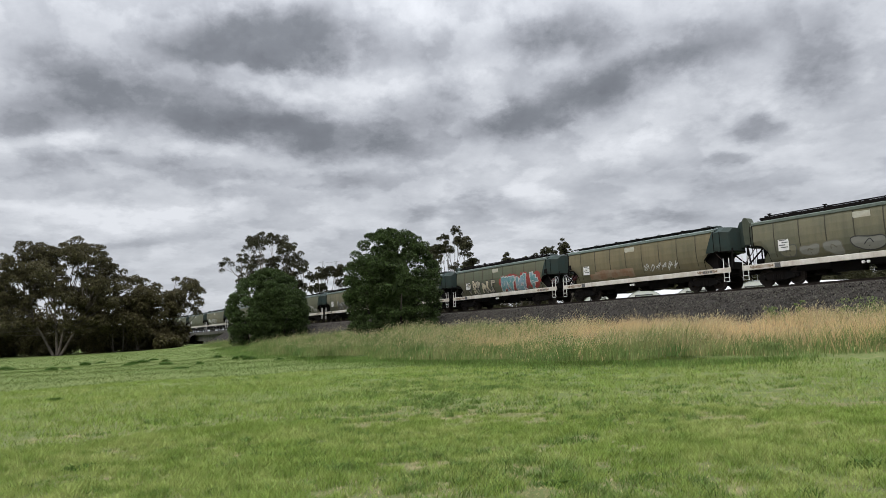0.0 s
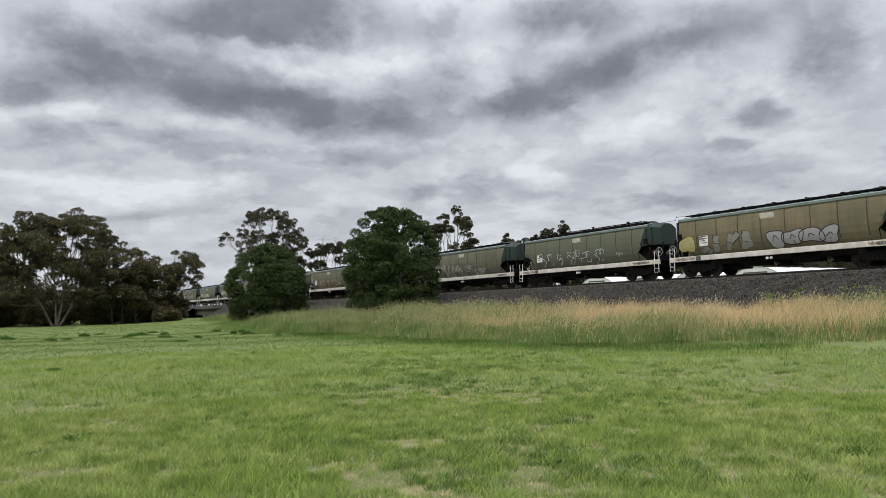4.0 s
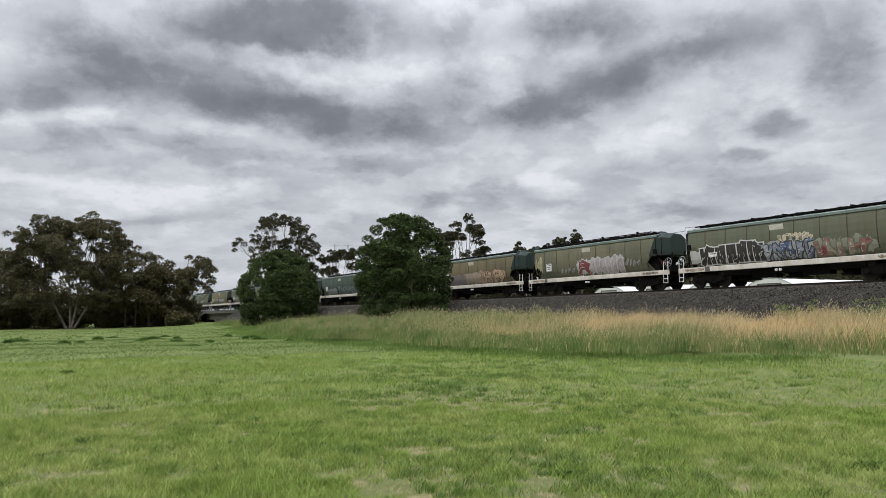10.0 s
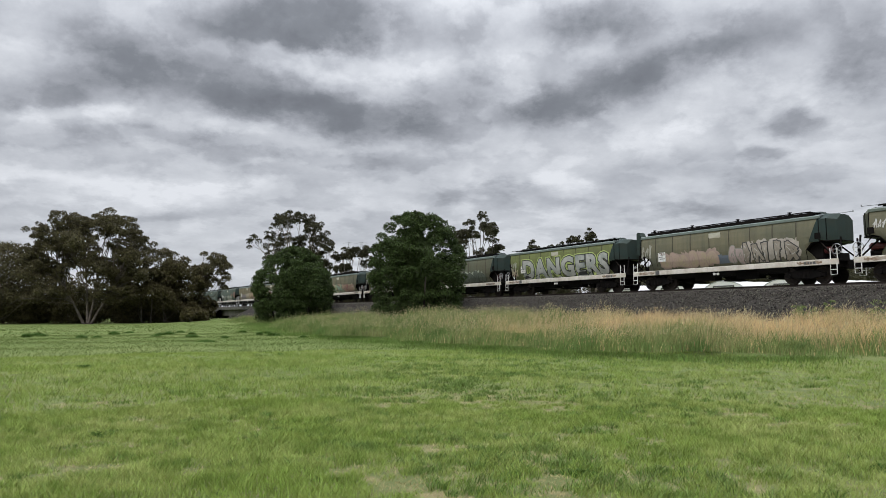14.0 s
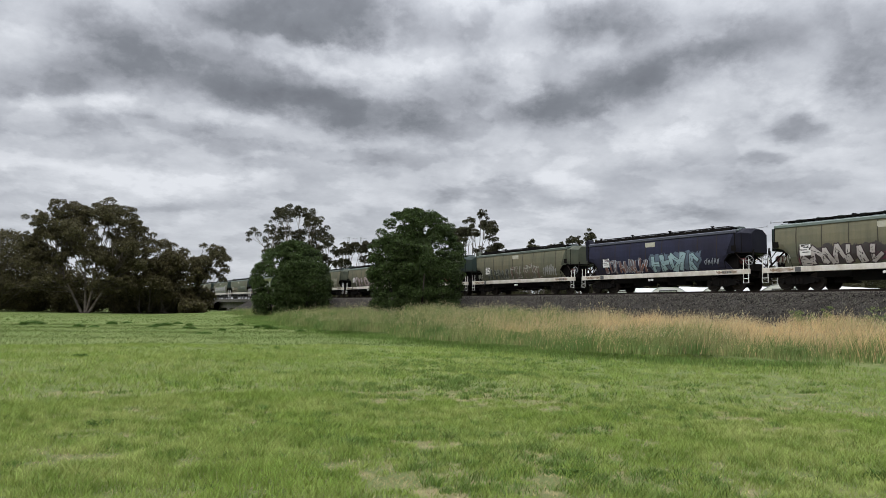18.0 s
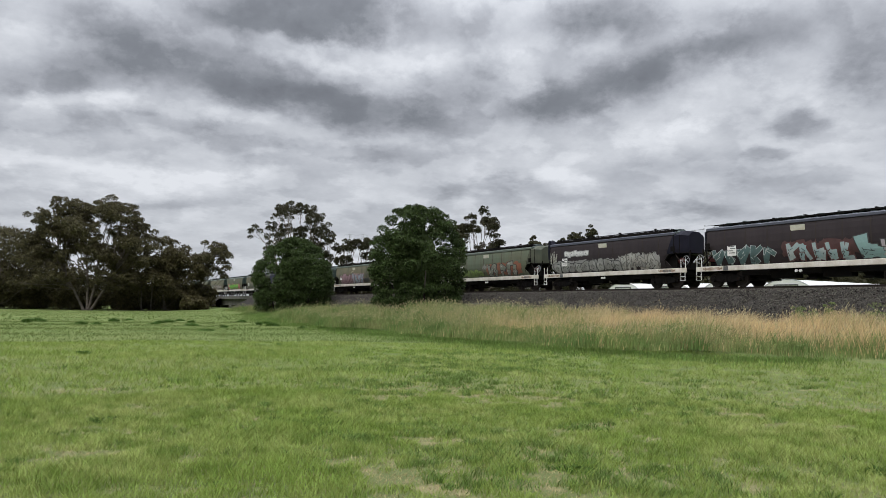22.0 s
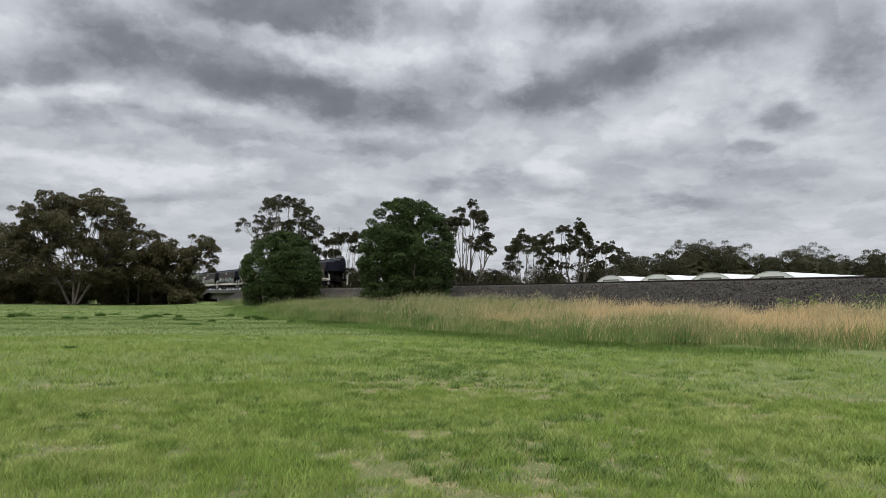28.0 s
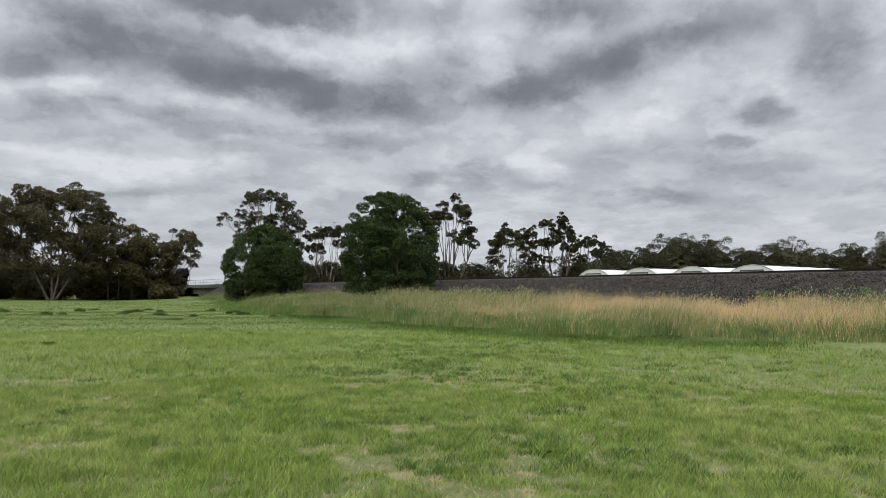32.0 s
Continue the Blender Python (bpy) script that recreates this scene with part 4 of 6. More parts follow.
    for x in (-2.0, 1.0):
        part("chute_door", W["hopper_door"], None, root, at=pose(x + 0.5, 0, 0))
    part("roof_rod", W["rod"], None, root, at=turn[-hump])
    part("brake_wheel", W["brake_wheel"], None, root, "pale spoked handbrake wheel", at=pose(-6.95 * hump, 1.12, 1.75))
    y = side_y(2.2)
    bd = part("data_board", W["board"], None, root, "white data board", at=pose(board, y + 0.004, 2.15))
    part("board_markings", W["bars"], None, bd)
    part("name_plate", W["plate"], None, root, "faded pale plate", at=pose(plate, side_y(3.1) + 0.004, 3.08, -4))
    part("sill_markings", W["sillmark"], None, root, at=pose(-5.4, 1.326, 1.1))
    for k, piece in enumerate(pieces):
        graffiti(root, *piece, seed=100 * (index + 40) + k)
    WAGONS.append((index, root))
    return root

# spray colours
GRY, CRM = (0.36, 0.36, 0.35), (0.62, 0.54, 0.38)
PNK, RED, BRN = (0.36, 0.24, 0.24), (0.33, 0.06, 0.05), (0.22, 0.12, 0.07)
BLU, TEA, YEL = (0.27, 0.35, 0.43), (0.10, 0.26, 0.26), (0.50, 0.46, 0.14)

G1 = "grain hopper wagon in faded green paint with a white sill"
G2 = "grain hopper wagon in weathered olive paint with a white sill"
MUD, ASH, NIT = (0.10, 0.10, 0.085), (0.24, 0.24, 0.21), (0.035, 0.035, 0.035)
LEFT_TAG = ("tag", 6.2, 5.3, 1.9, 3.0, 3, (0.42, 0.42, 0.36), None, None, None)
LOW_TAG = ("tag", 6.1, 5.3, 1.4, 1.9, 3, (0.40, 0.40, 0.34), None, None, None)
ORDER = [
    (-24, "green", 1, G1, []), (-23, "olive", -1, G2, []), (-22, "green", 1, G1, []), (-21, "green", -1, G1, []),
    (-20, "olive", 1, G2, [("line", 4, -1, 1.4, 2.2, 6, ASH, None, WHT, None)]), (-19, "green", -1, G1, [("line", 3, -4, 1.4, 2.3, 7, MUD, None, WHT, None)]),
    (-18, "pale", 1, G1, [("wild", 4, -2, 1.35, 2.2, 6, GRY, ASH, BLK, None)]), (-17, "green", -1, G1, [("line", 2, -5, 1.4, 2.1, 7, ASH, None, WHT, None)]),
    (-16, "olive", 1, G2, [("line", 3, -3, 1.4, 2.2, 6, MUD, None, WHT, None)]), (-15, "pale", -1, G1, [("wild", 4, -1, 1.35, 2.2, 5, CRM, ASH, BLK, None)]),
    (-14, "green", 1, "faded green grain hopper wagon with teal and red graffiti", [("wild", 4.4, 0.4, 1.35, 2.3, 6, CRM, ASH, BLK, None), ("wild", -0.4, -5.2, 1.35, 2.4, 5, TEA, BLU, WHT, RED)]),
    (-13, "tan", -1, "grain hopper wagon in brown-tan paint, faint tags", [("patch", 4.2, 0.2, 1.35, 2.0, 4, (0.26, 0.20, 0.14), BRN, None, None), ("tag", -0.8, -3.6, 1.5, 2.1, 6, WHT, None, None, None)]),
    (-12, "olive", 1, "olive grain hopper wagon with separate grey rounded figures", [("puff", 4.6, 3.9, 1.40, 2.0, 1, (0.20, 0.19, 0.13), None, MUD, None), ("puff", 3.5, 2.7, 1.36, 2.0, 1, ASH, None, (0.16, 0.15, 0.11), None), ("puff", 2.3, 1.4, 1.36, 2.05, 1, ASH, None, (0.16, 0.15, 0.11), None), ("puff", 0.8, -0.4, 1.38, 2.1, 1, ASH, None, NIT, None), ("puff", -0.8, -2.0, 1.38, 2.15, 1, ASH, None, NIT, None), ("puff", -2.3, -3.5, 1.38, 2.2, 1, ASH, None, NIT, None), ("puff", -3.8, -5.0, 1.40, 2.2, 1, ASH, None, NIT, None)]),
    (-11, "olive", -1, "olive grain hopper wagon with rust-red graffiti outlined in cream", [("line", 4.0, -2.4, 1.35, 2.2, 6, (0.17, 0.075, 0.055), (0.20, 0.15, 0.11), CRM, None), ("tag", -2.5, -3.4, 1.6, 1.9, 4, WHT, None, None, None), ("tag", -4.8, -5.3, 1.7, 2.3, 2, WHT, None, None, None), LEFT_TAG, LOW_TAG]),
    (-10, "green", 1, "green grain hopper wagon with yellow barbed graffiti on a white cloud", [("wild", 2.1, -3.6, 1.35, 2.35, 7, (0.52, 0.46, 0.24), GRY, BLK, (0.46, 0.47, 0.45)), LEFT_TAG, ("tag", -4.1, -5.0, 2.0, 2.3, 4, WHT, None, None, None), ("tag", 4.9, 4.3, 1.8, 2.2, 3, WHT, None, None, None)]),
    (-9, "olive", -1, "olive grain hopper wagon with dark grey graffiti outlined in cream", [("line", 4.5, -1.6, 1.33, 2.2, 9, MUD, ASH, CRM, (0.115, 0.115, 0.10)), ("line", -1.7, -3.2, 1.33, 1.8, 3, ASH, None, WHT, None)]),
    (-8, "green", 1, "green grain hopper wagon with thin white outlined graffiti", [("line", 4.5, -2.7, 1.5, 2.25, 7, (0.085, 0.095, 0.07), (0.12, 0.12, 0.09), WHT, None), ("tag", -3.4, -4.1, 1.7, 2.0, 3, GRY, None, None, None)]),
    (-7, "tan", -1, "tan grain hopper wagon with a yellow splash and dark tags", [("puff", 6.1, 5.3, 1.5, 2.4, 1, (0.42, 0.38, 0.17), None, YEL, None), ("line", 4.8, 1.0, 1.4, 2.3, 4, ASH, None, BLK, None), ("puff", 0.4, -3.5, 1.4, 2.2, 4, GRY, None, BLK, None)]),
    (-6, "green", 1, "green grain hopper wagon with white letters and a blue piece", [("wild", 4.2, 0.8, 1.35, 2.1, 5, GRY, ASH, NIT, None), ("puff", 0.4, -1.7, 1.35, 2.0, 3, ASH, GRY, WHT, None), ("puff", -2.0, -4.9, 1.33, 2.05, 3, (0.13, 0.20, 0.24), TEA, NIT, (0.30, 0.31, 0.28))]),
    (-5, "green", -1, "green grain hopper wagon with beige and silver graffiti", [("wild", 4.6, 0.8, 1.36, 2.0, 9, (0.46, 0.40, 0.31), (0.38, 0.31, 0.24), (0.22, 0.20, 0.15), (0.055, 0.06, 0.02)), ("puff", 0.6, -0.3, 1.45, 2.4, 1, (0.33, 0.26, 0.22), None, ASH, None), ("wild", -0.5, -4.9, 1.36, 2.2, 6, (0.30, 0.31, 0.31), (0.20, 0.22, 0.22), (0.12, 0.13, 0.13), (0.20, 0.22, 0.21)), ("tag", -4.1, -5.0, 2.6, 2.95, 3, WHT, None, None, None), ("tag", 5.9, 5.1, 1.5, 2.2, 3, NIT, None, None, None)]),
    (-4, "olive", 1, "olive grain hopper wagon with big cream graffiti letters", [("wild", 4.5, 0.9, 1.33, 2.25, 5, (0.60, 0.49, 0.37), CRM, NIT, (0.10, 0.065, 0.04)), ("wild", 0.8, -0.2, 1.4, 2.0, 2, TEA, ASH, WHT, None), ("line", -0.2, -4.3, 1.36, 2.25, 5, ASH, (0.26, 0.20, 0.18), WHT, (0.36, 0.36, 0.30)), ("tag", -0.7, -2.0, 2.4, 2.8, 4, YEL, None, None, None), ("tag", -2.4, -4.0, 2.4, 2.7, 5, YEL, None, None, None), LOW_TAG]),
    (-3, "teal", -1, "teal green grain hopper wagon with faded pale graffiti", [("puff", 4.4, 1.2, 1.36, 2.0, 5, (0.22, 0.23, 0.23), (0.12, 0.15, 0.14), (0.34, 0.34, 0.35), None), ("line", 0.5, -4.4, 1.36, 2.15, 7, (0.075, 0.115, 0.11), (0.13, 0.16, 0.15), (0.42, 0.46, 0.45), None)]),
    (-2, "teal", 1, "teal green grain hopper wagon with white letters and rust patches", [("line", 3.7, 0.8, 1.4, 2.2, 5, (0.075, 0.09, 0.08), None, WHT, None), ("puff", 0.6, -3.0, 1.36, 2.2, 5, (0.22, 0.24, 0.20), (0.13, 0.15, 0.12), (0.36, 0.37, 0.33), None), ("patch", -2.5, -3.3, 1.95, 2.6, 1, (0.15, 0.062, 0.04), None, None, None), ("patch", -4.0, -4.9, 1.9, 2.75, 1, (0.15, 0.062, 0.04), None, None, None), ("patch", -4.7, -5.6, 1.7, 3.3, 1, (0.15, 0.062, 0.04), (0.11, 0.05, 0.035), None, None)]),
    (-1, "tan", -1, "tan grain hopper wagon with lilac and salmon graffiti letters", [("puff", 4.6, 1.3, 1.33, 2.05, 6, (0.23, 0.20, 0.21), None, (0.20, 0.175, 0.18), (0.25, 0.215, 0.22)), ("puff", 1.3, -1.0, 1.33, 2.15, 4, (0.44, 0.36, 0.28), None, (0.36, 0.29, 0.22), (0.42, 0.36, 0.28)), ("wild", -0.9, -4.6, 1.34, 2.2, 5, (0.55, 0.39, 0.26), None, (0.09, 0.045, 0.025), (0.40, 0.30, 0.22)), ("puff", 5.7, 4.7, 1.33, 1.8, 2, (0.40, 0.33, 0.24), None, (0.30, 0.24, 0.17), None)]),
    (0, "olive", 1, "olive grain hopper wagon with pink and white rounded letters", [("tag", 6.1, 5.2, 1.6, 3.1, 5, (0.50, 0.46, 0.28), None, None, None), ("wild", 1.2, 0.0, 1.36, 2.3, 1, (0.20, 0.045, 0.045), None, WHT, WHT), ("puff", 0.0, -3.3, 1.35, 2.35, 6, (0.44, 0.39, 0.39), (0.30, 0.24, 0.25), (0.55, 0.53, 0.52), (0.46, 0.45, 0.43)), ("tag", 3.2, 1.6, 1.5, 2.0, 4, GRY, None, None, None), ("tag", -3.5, -4.8, 1.6, 2.2, 4, GRY, None, None, None)]),
    (1, "green", -1, "green grain hopper wagon with black and white graffiti letters", [("patch", 6.1, 5.2, 1.34, 2.3, 1, (0.50, 0.50, 0.47), None, None, None), ("block", 5.4, 1.1, 1.34, 2.45, 6, (0.028, 0.022, 0.020), None, WHT, None), ("wild", 1.5, -1.7, 1.33, 2.2, 7, (0.06, 0.09, 0.19), (0.42, 0.45, 0.47), NIT, (0.36, 0.38, 0.38)), ("line", 0.2, -1.7, 2.35, 2.65, 6, ASH, None, CRM, None), ("wild", -1.8, -4.6, 1.33, 2.1, 5, (0.24, 0.055, 0.06), (0.33, 0.34, 0.24), (0.14, 0.15, 0.11), (0.28, 0.29, 0.22))]),
    (2, "olive", 1, "olive grain hopper wagon with teal letters on a salmon cloud", [("wild", 4.1, -1.4, 1.36, 2.3, 6, (0.19, 0.30, 0.25), (0.40, 0.42, 0.22), BLK, (0.40, 0.28, 0.21)), ("wild", -1.8, -4.9, 1.35, 2.15, 6, (0.42, 0.27, 0.20), (0.22, 0.08, 0.07), (0.11, 0.06, 0.045), (0.40, 0.34, 0.24)), LOW_TAG]),
    (3, "green", -1, "green grain hopper wagon with big silver letters and a lime glow", [("block", 4.9, -4.2, 1.33, 2.5, 10, (0.40, 0.40, 0.41), (0.30, 0.30, 0.31), BLK, (0.26, 0.38, 0.10)), ("tag", -4.3, -5.3, 2.3, 3.0, 4, (0.50, 0.50, 0.44), None, None, None), ("tag", -4.2, -5.1, 1.4, 2.1, 4, NIT, None, None, None), LEFT_TAG]),
    (4, "green", 1, "green grain hopper wagon with brown scrawl and grey-green puffed letters", [("wild", 4.6, 0.9, 1.34, 2.1, 10, (0.42, 0.37, 0.27), (0.15, 0.09, 0.06), (0.035, 0.025, 0.02), None), ("puff", 0.7, -4.6, 1.33, 2.25, 6, (0.105, 0.125, 0.098), (0.075, 0.09, 0.07), (0.022, 0.026, 0.02), (0.33, 0.38, 0.29))]),
    (5, "lime", -1, "lime green grain hopper wagon with large silver letters", [LEFT_TAG, ("tag", 6.1, 5.2, 1.4, 2.3, 4, CRM, None, None, None)]),
    (6, "olive", 1, "olive grain hopper wagon with faded pink and cream graffiti", [("puff", 4.5, 0.2, 1.33, 2.2, 6, (0.42, 0.31, 0.27), (0.40, 0.34, 0.22), (0.38, 0.28, 0.24), (0.40, 0.31, 0.26)), ("patch", 0.4, -0.6, 1.4, 2.1, 1, (0.13, 0.16, 0.20), None, None, None), ("puff", -0.6, -1.6, 1.4, 2.2, 2, (0.42, 0.34, 0.32), None, ASH, None), ("wild", -1.6, -4.9, 1.36, 2.4, 5, (0.24, 0.21, 0.17), (0.40, 0.36, 0.31), NIT, (0.46, 0.42, 0.37)), LEFT_TAG]),
    (7, "olive", -1, "olive grain hopper wagon with red letters and a grey piece", [("wild", 4.2, 0.9, 1.34, 2.0, 5, (0.24, 0.05, 0.06), (0.16, 0.035, 0.05), (0.36, 0.26, 0.20), (0.08, 0.09, 0.07)), ("line", 0.8, -4.8, 1.34, 2.4, 8, (0.21, 0.21, 0.16), (0.27, 0.25, 0.19), (0.46, 0.44, 0.36), (0.20, 0.195, 0.145)), ("tag", 6.0, 5.4, 2.5, 3.1, 3, WHT, None, None, None)]),
    (8, "olive", 1, "olive grain hopper wagon with white and pink graffiti", [("wild", 4.0, -3.8, 1.35, 2.2, 9, (0.46, 0.44, 0.42), PNK, NIT, None)]),
    (9, "green", -1, "green grain hopper wagon with bright green letters on a pink cloud", [("patch", 4.9, -3.6, 1.30, 2.2, 9, (0.50, 0.145, 0.145), None, None, (0.50, 0.145, 0.145)), ("block", 4.2, -2.6, 1.34, 2.2, 6, (0.17, 0.42, 0.055), (0.12, 0.33, 0.06), (0.014, 0.03, 0.012), None), ("tag", -4.0, -5.0, 1.6, 2.1, 3, ASH, None, None, None)]),
    (10, "olive", 1, "olive grain hopper wagon with black and grey outlined graffiti", [("line", 4.6, 1.1, 1.35, 2.15, 6, (0.025, 0.026, 0.022), (0.08, 0.085, 0.07), (0.30, 0.31, 0.26), None), ("line", 1.0, -3.2, 1.35, 2.25, 7, (0.12, 0.115, 0.09), (0.15, 0.08, 0.06), (0.46, 0.46, 0.40), None), ("tag", -3.3, -5.0, 1.4, 2.3, 7, GRY, None, None, None), LOW_TAG]),
    (11, "navy", 1, "navy blue grain hopper wagon with pale aqua graffiti", [("line", 4.6, 0.4, 1.35, 2.15, 9, (0.13, 0.13, 0.16), (0.22, 0.085, 0.05), (0.46, 0.50, 0.54), None), ("wild", 0.2, -3.6, 1.35, 2.35, 5, (0.32, 0.45, 0.47), (0.24, 0.34, 0.38), (0.02, 0.03, 0.05), (0.11, 0.15, 0.20)), ("tag", -4.0, -5.1, 1.6, 2.0, 5, (0.30, 0.33, 0.38), None, None, None)]),
    (12, "olive", -1, "olive grain hopper wagon with white, magenta and teal graffiti", [("wild", 4.8, 0.5, 1.34, 2.15, 7, (0.52, 0.49, 0.47), (0.42, 0.38, 0.37), (0.03, 0.012, 0.02), (0.06, 0.05, 0.05)), ("patch", 4.9, 4.3, 1.33, 1.8, 1, (0.14, 0.02, 0.05), None, None, None), ("patch", 0.9, 0.0, 1.33, 1.9, 1, (0.14, 0.02, 0.05), None, None, None), ("line", 0.0, -4.7, 1.36, 2.5, 6, (0.075, 0.115, 0.10), (0.13, 0.085, 0.06), (0.48, 0.47, 0.42), None), LOW_TAG]),
    (13, "olive", 1, "olive grain hopper wagon with mauve and blue graffiti letters", [("block", 4.7, 0.9, 1.34, 2.3, 4, (0.33, 0.21, 0.24), (0.24, 0.15, 0.17), (0.10, 0.03, 0.05), None), ("wild", 0.8, -2.6, 1.34, 2.4, 4, (0.26, 0.36, 0.42), (0.36, 0.25, 0.28), (0.07, 0.05, 0.07), PNK), ("patch", -2.5, -4.2, 1.34, 2.0, 2, NIT, None, None, None), ("tag", -3.0, -5.0, 2.0, 2.5, 6, NIT, None, None, None), ("tag", 1.0, 0.4, 2.6, 2.95, 2, CRM, None, None, None)]),
    (14, "pale", -1, "pale green grain hopper wagon with cream and lilac graffiti", [("wild", 4.6, 1.3, 1.34, 2.05, 5, (0.40, 0.37, 0.29), (0.30, 0.27, 0.21), (0.10, 0.09, 0.07), (0.36, 0.34, 0.26)), ("wild", 1.2, -1.6, 1.36, 2.1, 5, (0.35, 0.35, 0.38), (0.45, 0.44, 0.43), (0.17, 0.17, 0.16), (0.28, 0.29, 0.26)), ("puff", -1.7, -4.7, 1.34, 2.1, 4, (0.40, 0.38, 0.29), (0.30, 0.29, 0.22), BLK, None), ("tag", 6.0, 5.1, 1.4, 2.2, 5, NIT, None, None, None)]),
    (15, "pale", 1, "pale green grain hopper wagon with lime and grey graffiti", [("puff", 4.5, 0.9, 1.34, 1.95, 5, (0.19, 0.27, 0.07), (0.14, 0.19, 0.07), (0.05, 0.06, 0.03), None), ("wild", 0.0, -4.7, 1.36, 2.3, 5, (0.23, 0.25, 0.21), (0.15, 0.16, 0.13), BLK, (0.25, 0.10, 0.06)), ("tag", 0.9, 0.0, 1.9, 2.4, 4, GRY, None, None, None)]),
    (16, "plum", 1, "dark plum grain hopper wagon with silver graffiti", [("puff", 5.8, -1.4, 1.33, 2.05, 9, (0.20, 0.20, 0.185), (0.38, 0.38, 0.36), NIT, (0.30, 0.30, 0.29)), ("wild", -1.5, -4.8, 1.33, 2.25, 6, (0.40, 0.40, 0.37), (0.28, 0.26, 0.23), (0.14, 0.13, 0.12), (0.33, 0.33, 0.31)), ("block", 4.4, 1.8, 2.56, 2.82, 8, WHT, None, GRY, None), LEFT_TAG]),
    (17, "plum", -1, "dark plum grain hopper wagon with teal graffiti letters", [("line", 5.8, 1.6, 1.33, 2.2, 5, (0.085, 0.15, 0.15), (0.06, 0.10, 0.10), (0.46, 0.50, 0.50), None), ("wild", 1.0, -2.7, 1.35, 2.25, 5, (0.26, 0.38, 0.39), (0.40, 0.44, 0.44), (0.10, 0.03, 0.03), (0.08, 0.035, 0.035)), ("wild", -2.8, -4.3, 1.35, 2.4, 1, (0.24, 0.38, 0.37), None, NIT, None), ("wild", -4.0, -5.0, 1.4, 2.1, 2, (0.40, 0.36, 0.38), None, NIT, None)]),
    (18, "pale", -1, "pale green grain hopper wagon with dark letters on salmon paint", [("line", 4.6, 1.6, 1.34, 2.0, 5, (0.09, 0.10, 0.08), ASH, (0.48, 0.48, 0.42), (0.32, 0.30, 0.24)), ("patch", 1.2, -5.1, 1.30, 2.2, 7, (0.42, 0.27, 0.21), (0.36, 0.22, 0.17), None, (0.42, 0.27, 0.21)), ("block", 0.7, -4.3, 1.36, 1.95, 6, (0.095, 0.075, 0.06), (0.15, 0.11, 0.085), (0.03, 0.025, 0.02), None), ("patch", -4.6, -5.3, 2.7, 3.0, 1, (0.28, 0.33, 0.32), None, None, None)]),
    (19, "pale", 1, "pale green grain hopper wagon with cream and blue-grey graffiti", [("wild", 5.1, 0.1, 1.34, 2.2, 8, (0.43, 0.40, 0.32), (0.40, 0.28, 0.22), (0.09, 0.10, 0.06), (0.42, 0.38, 0.30)), ("wild", -0.1, -5.0, 1.34, 2.3, 7, (0.26, 0.30, 0.31), (0.40, 0.36, 0.29), (0.045, 0.045, 0.04), (0.36, 0.32, 0.25)), LEFT_TAG]),
    (20, "plum", -1, "last wagon, dark plum hopper with silver and teal graffiti", [("wild", 5.8, 1.3, 1.33, 2.05, 6, (0.36, 0.35, 0.34), (0.24, 0.23, 0.22), BLK, (0.10, 0.24, 0.24)), ("wild", 1.1, -0.6, 1.36, 1.95, 4, (0.12, 0.25, 0.24), None, BLK, (0.10, 0.24, 0.24)), ("wild", -0.8, -5.2, 1.33, 2.35, 8, (0.40, 0.39, 0.37), (0.26, 0.25, 0.24), BLK, (0.09, 0.045, 0.03)), ("tag", -0.8, -4.6, 2.3, 2.6, 9, (0.34, 0.16, 0.07), None, None, None), LEFT_TAG]),
]
OLIVE_ENDS = (-12, -10, 7, 10, 13, 15)
for index, paint, hump, label, pieces in ORDER:
    wagon(index, paint, hump, label, pieces, "navy" if paint in ("navy", "plum") else "olive" if index in OLIVE_ENDS else "green")


def lettering(root, text, x0, x1, z0, z1):
    """Large outlined letters across the hopper's side."""
    def flat(off):
        cu = bpy.data.curves.new("letters", "FONT")
        cu.body, cu.offset, cu.resolution_u, cu.space_character = text, off, 3, 1.12
        ob = bpy.data.objects.new("letters", cu)
        me = bpy.data.meshes.new_from_object(ob)
        bpy.data.objects.remove(ob)
        return me
    first = flat(0.0)
    xs, ys = [v.co.x for v in first.vertices], [v.co.y for v in first.vertices]
    lo, hi, top, low = min(xs), max(xs), max(ys), min(ys)
    for name, off, proud, mat in (("letter_glow", 0.125, 0.014, spray((0.42, 0.52, 0.16))), ("letter_edges", 0.090, 0.020, spray(BLK)), ("letters", 0.05, 0.027, spray((0.44, 0.44, 0.41), (0.25, 0.28, 0.26)))):
        me = flat(off)
        bm = bmesh.new()
        bm.from_mesh(me)
        for _ in range(2):
            bmesh.ops.subdivide_edges(bm, edges=[e for e in bm.edges if abs(e.verts[0].co.y - e.verts[1].co.y) > 0.2], cuts=1)
        bmesh.ops.triangulate(bm, faces=bm.faces)
        for v in bm.verts:
            x = x0 + (v.co.x - lo) / (hi - lo) * (x1 - x0)
            z = min(3.38, max(1.28, z0 + (v.co.y - low) / (top - low) * (z1 - z0)))
            v.co = on_side(x, z, proud)
        bm.to_mesh(me)
        bm.free()
        me.materials.append(mat)
        part(name, me, None, root)


lettering(dict(WAGONS)[5], "DANGERS", 4.35, -5.5, 1.36, 2.74)


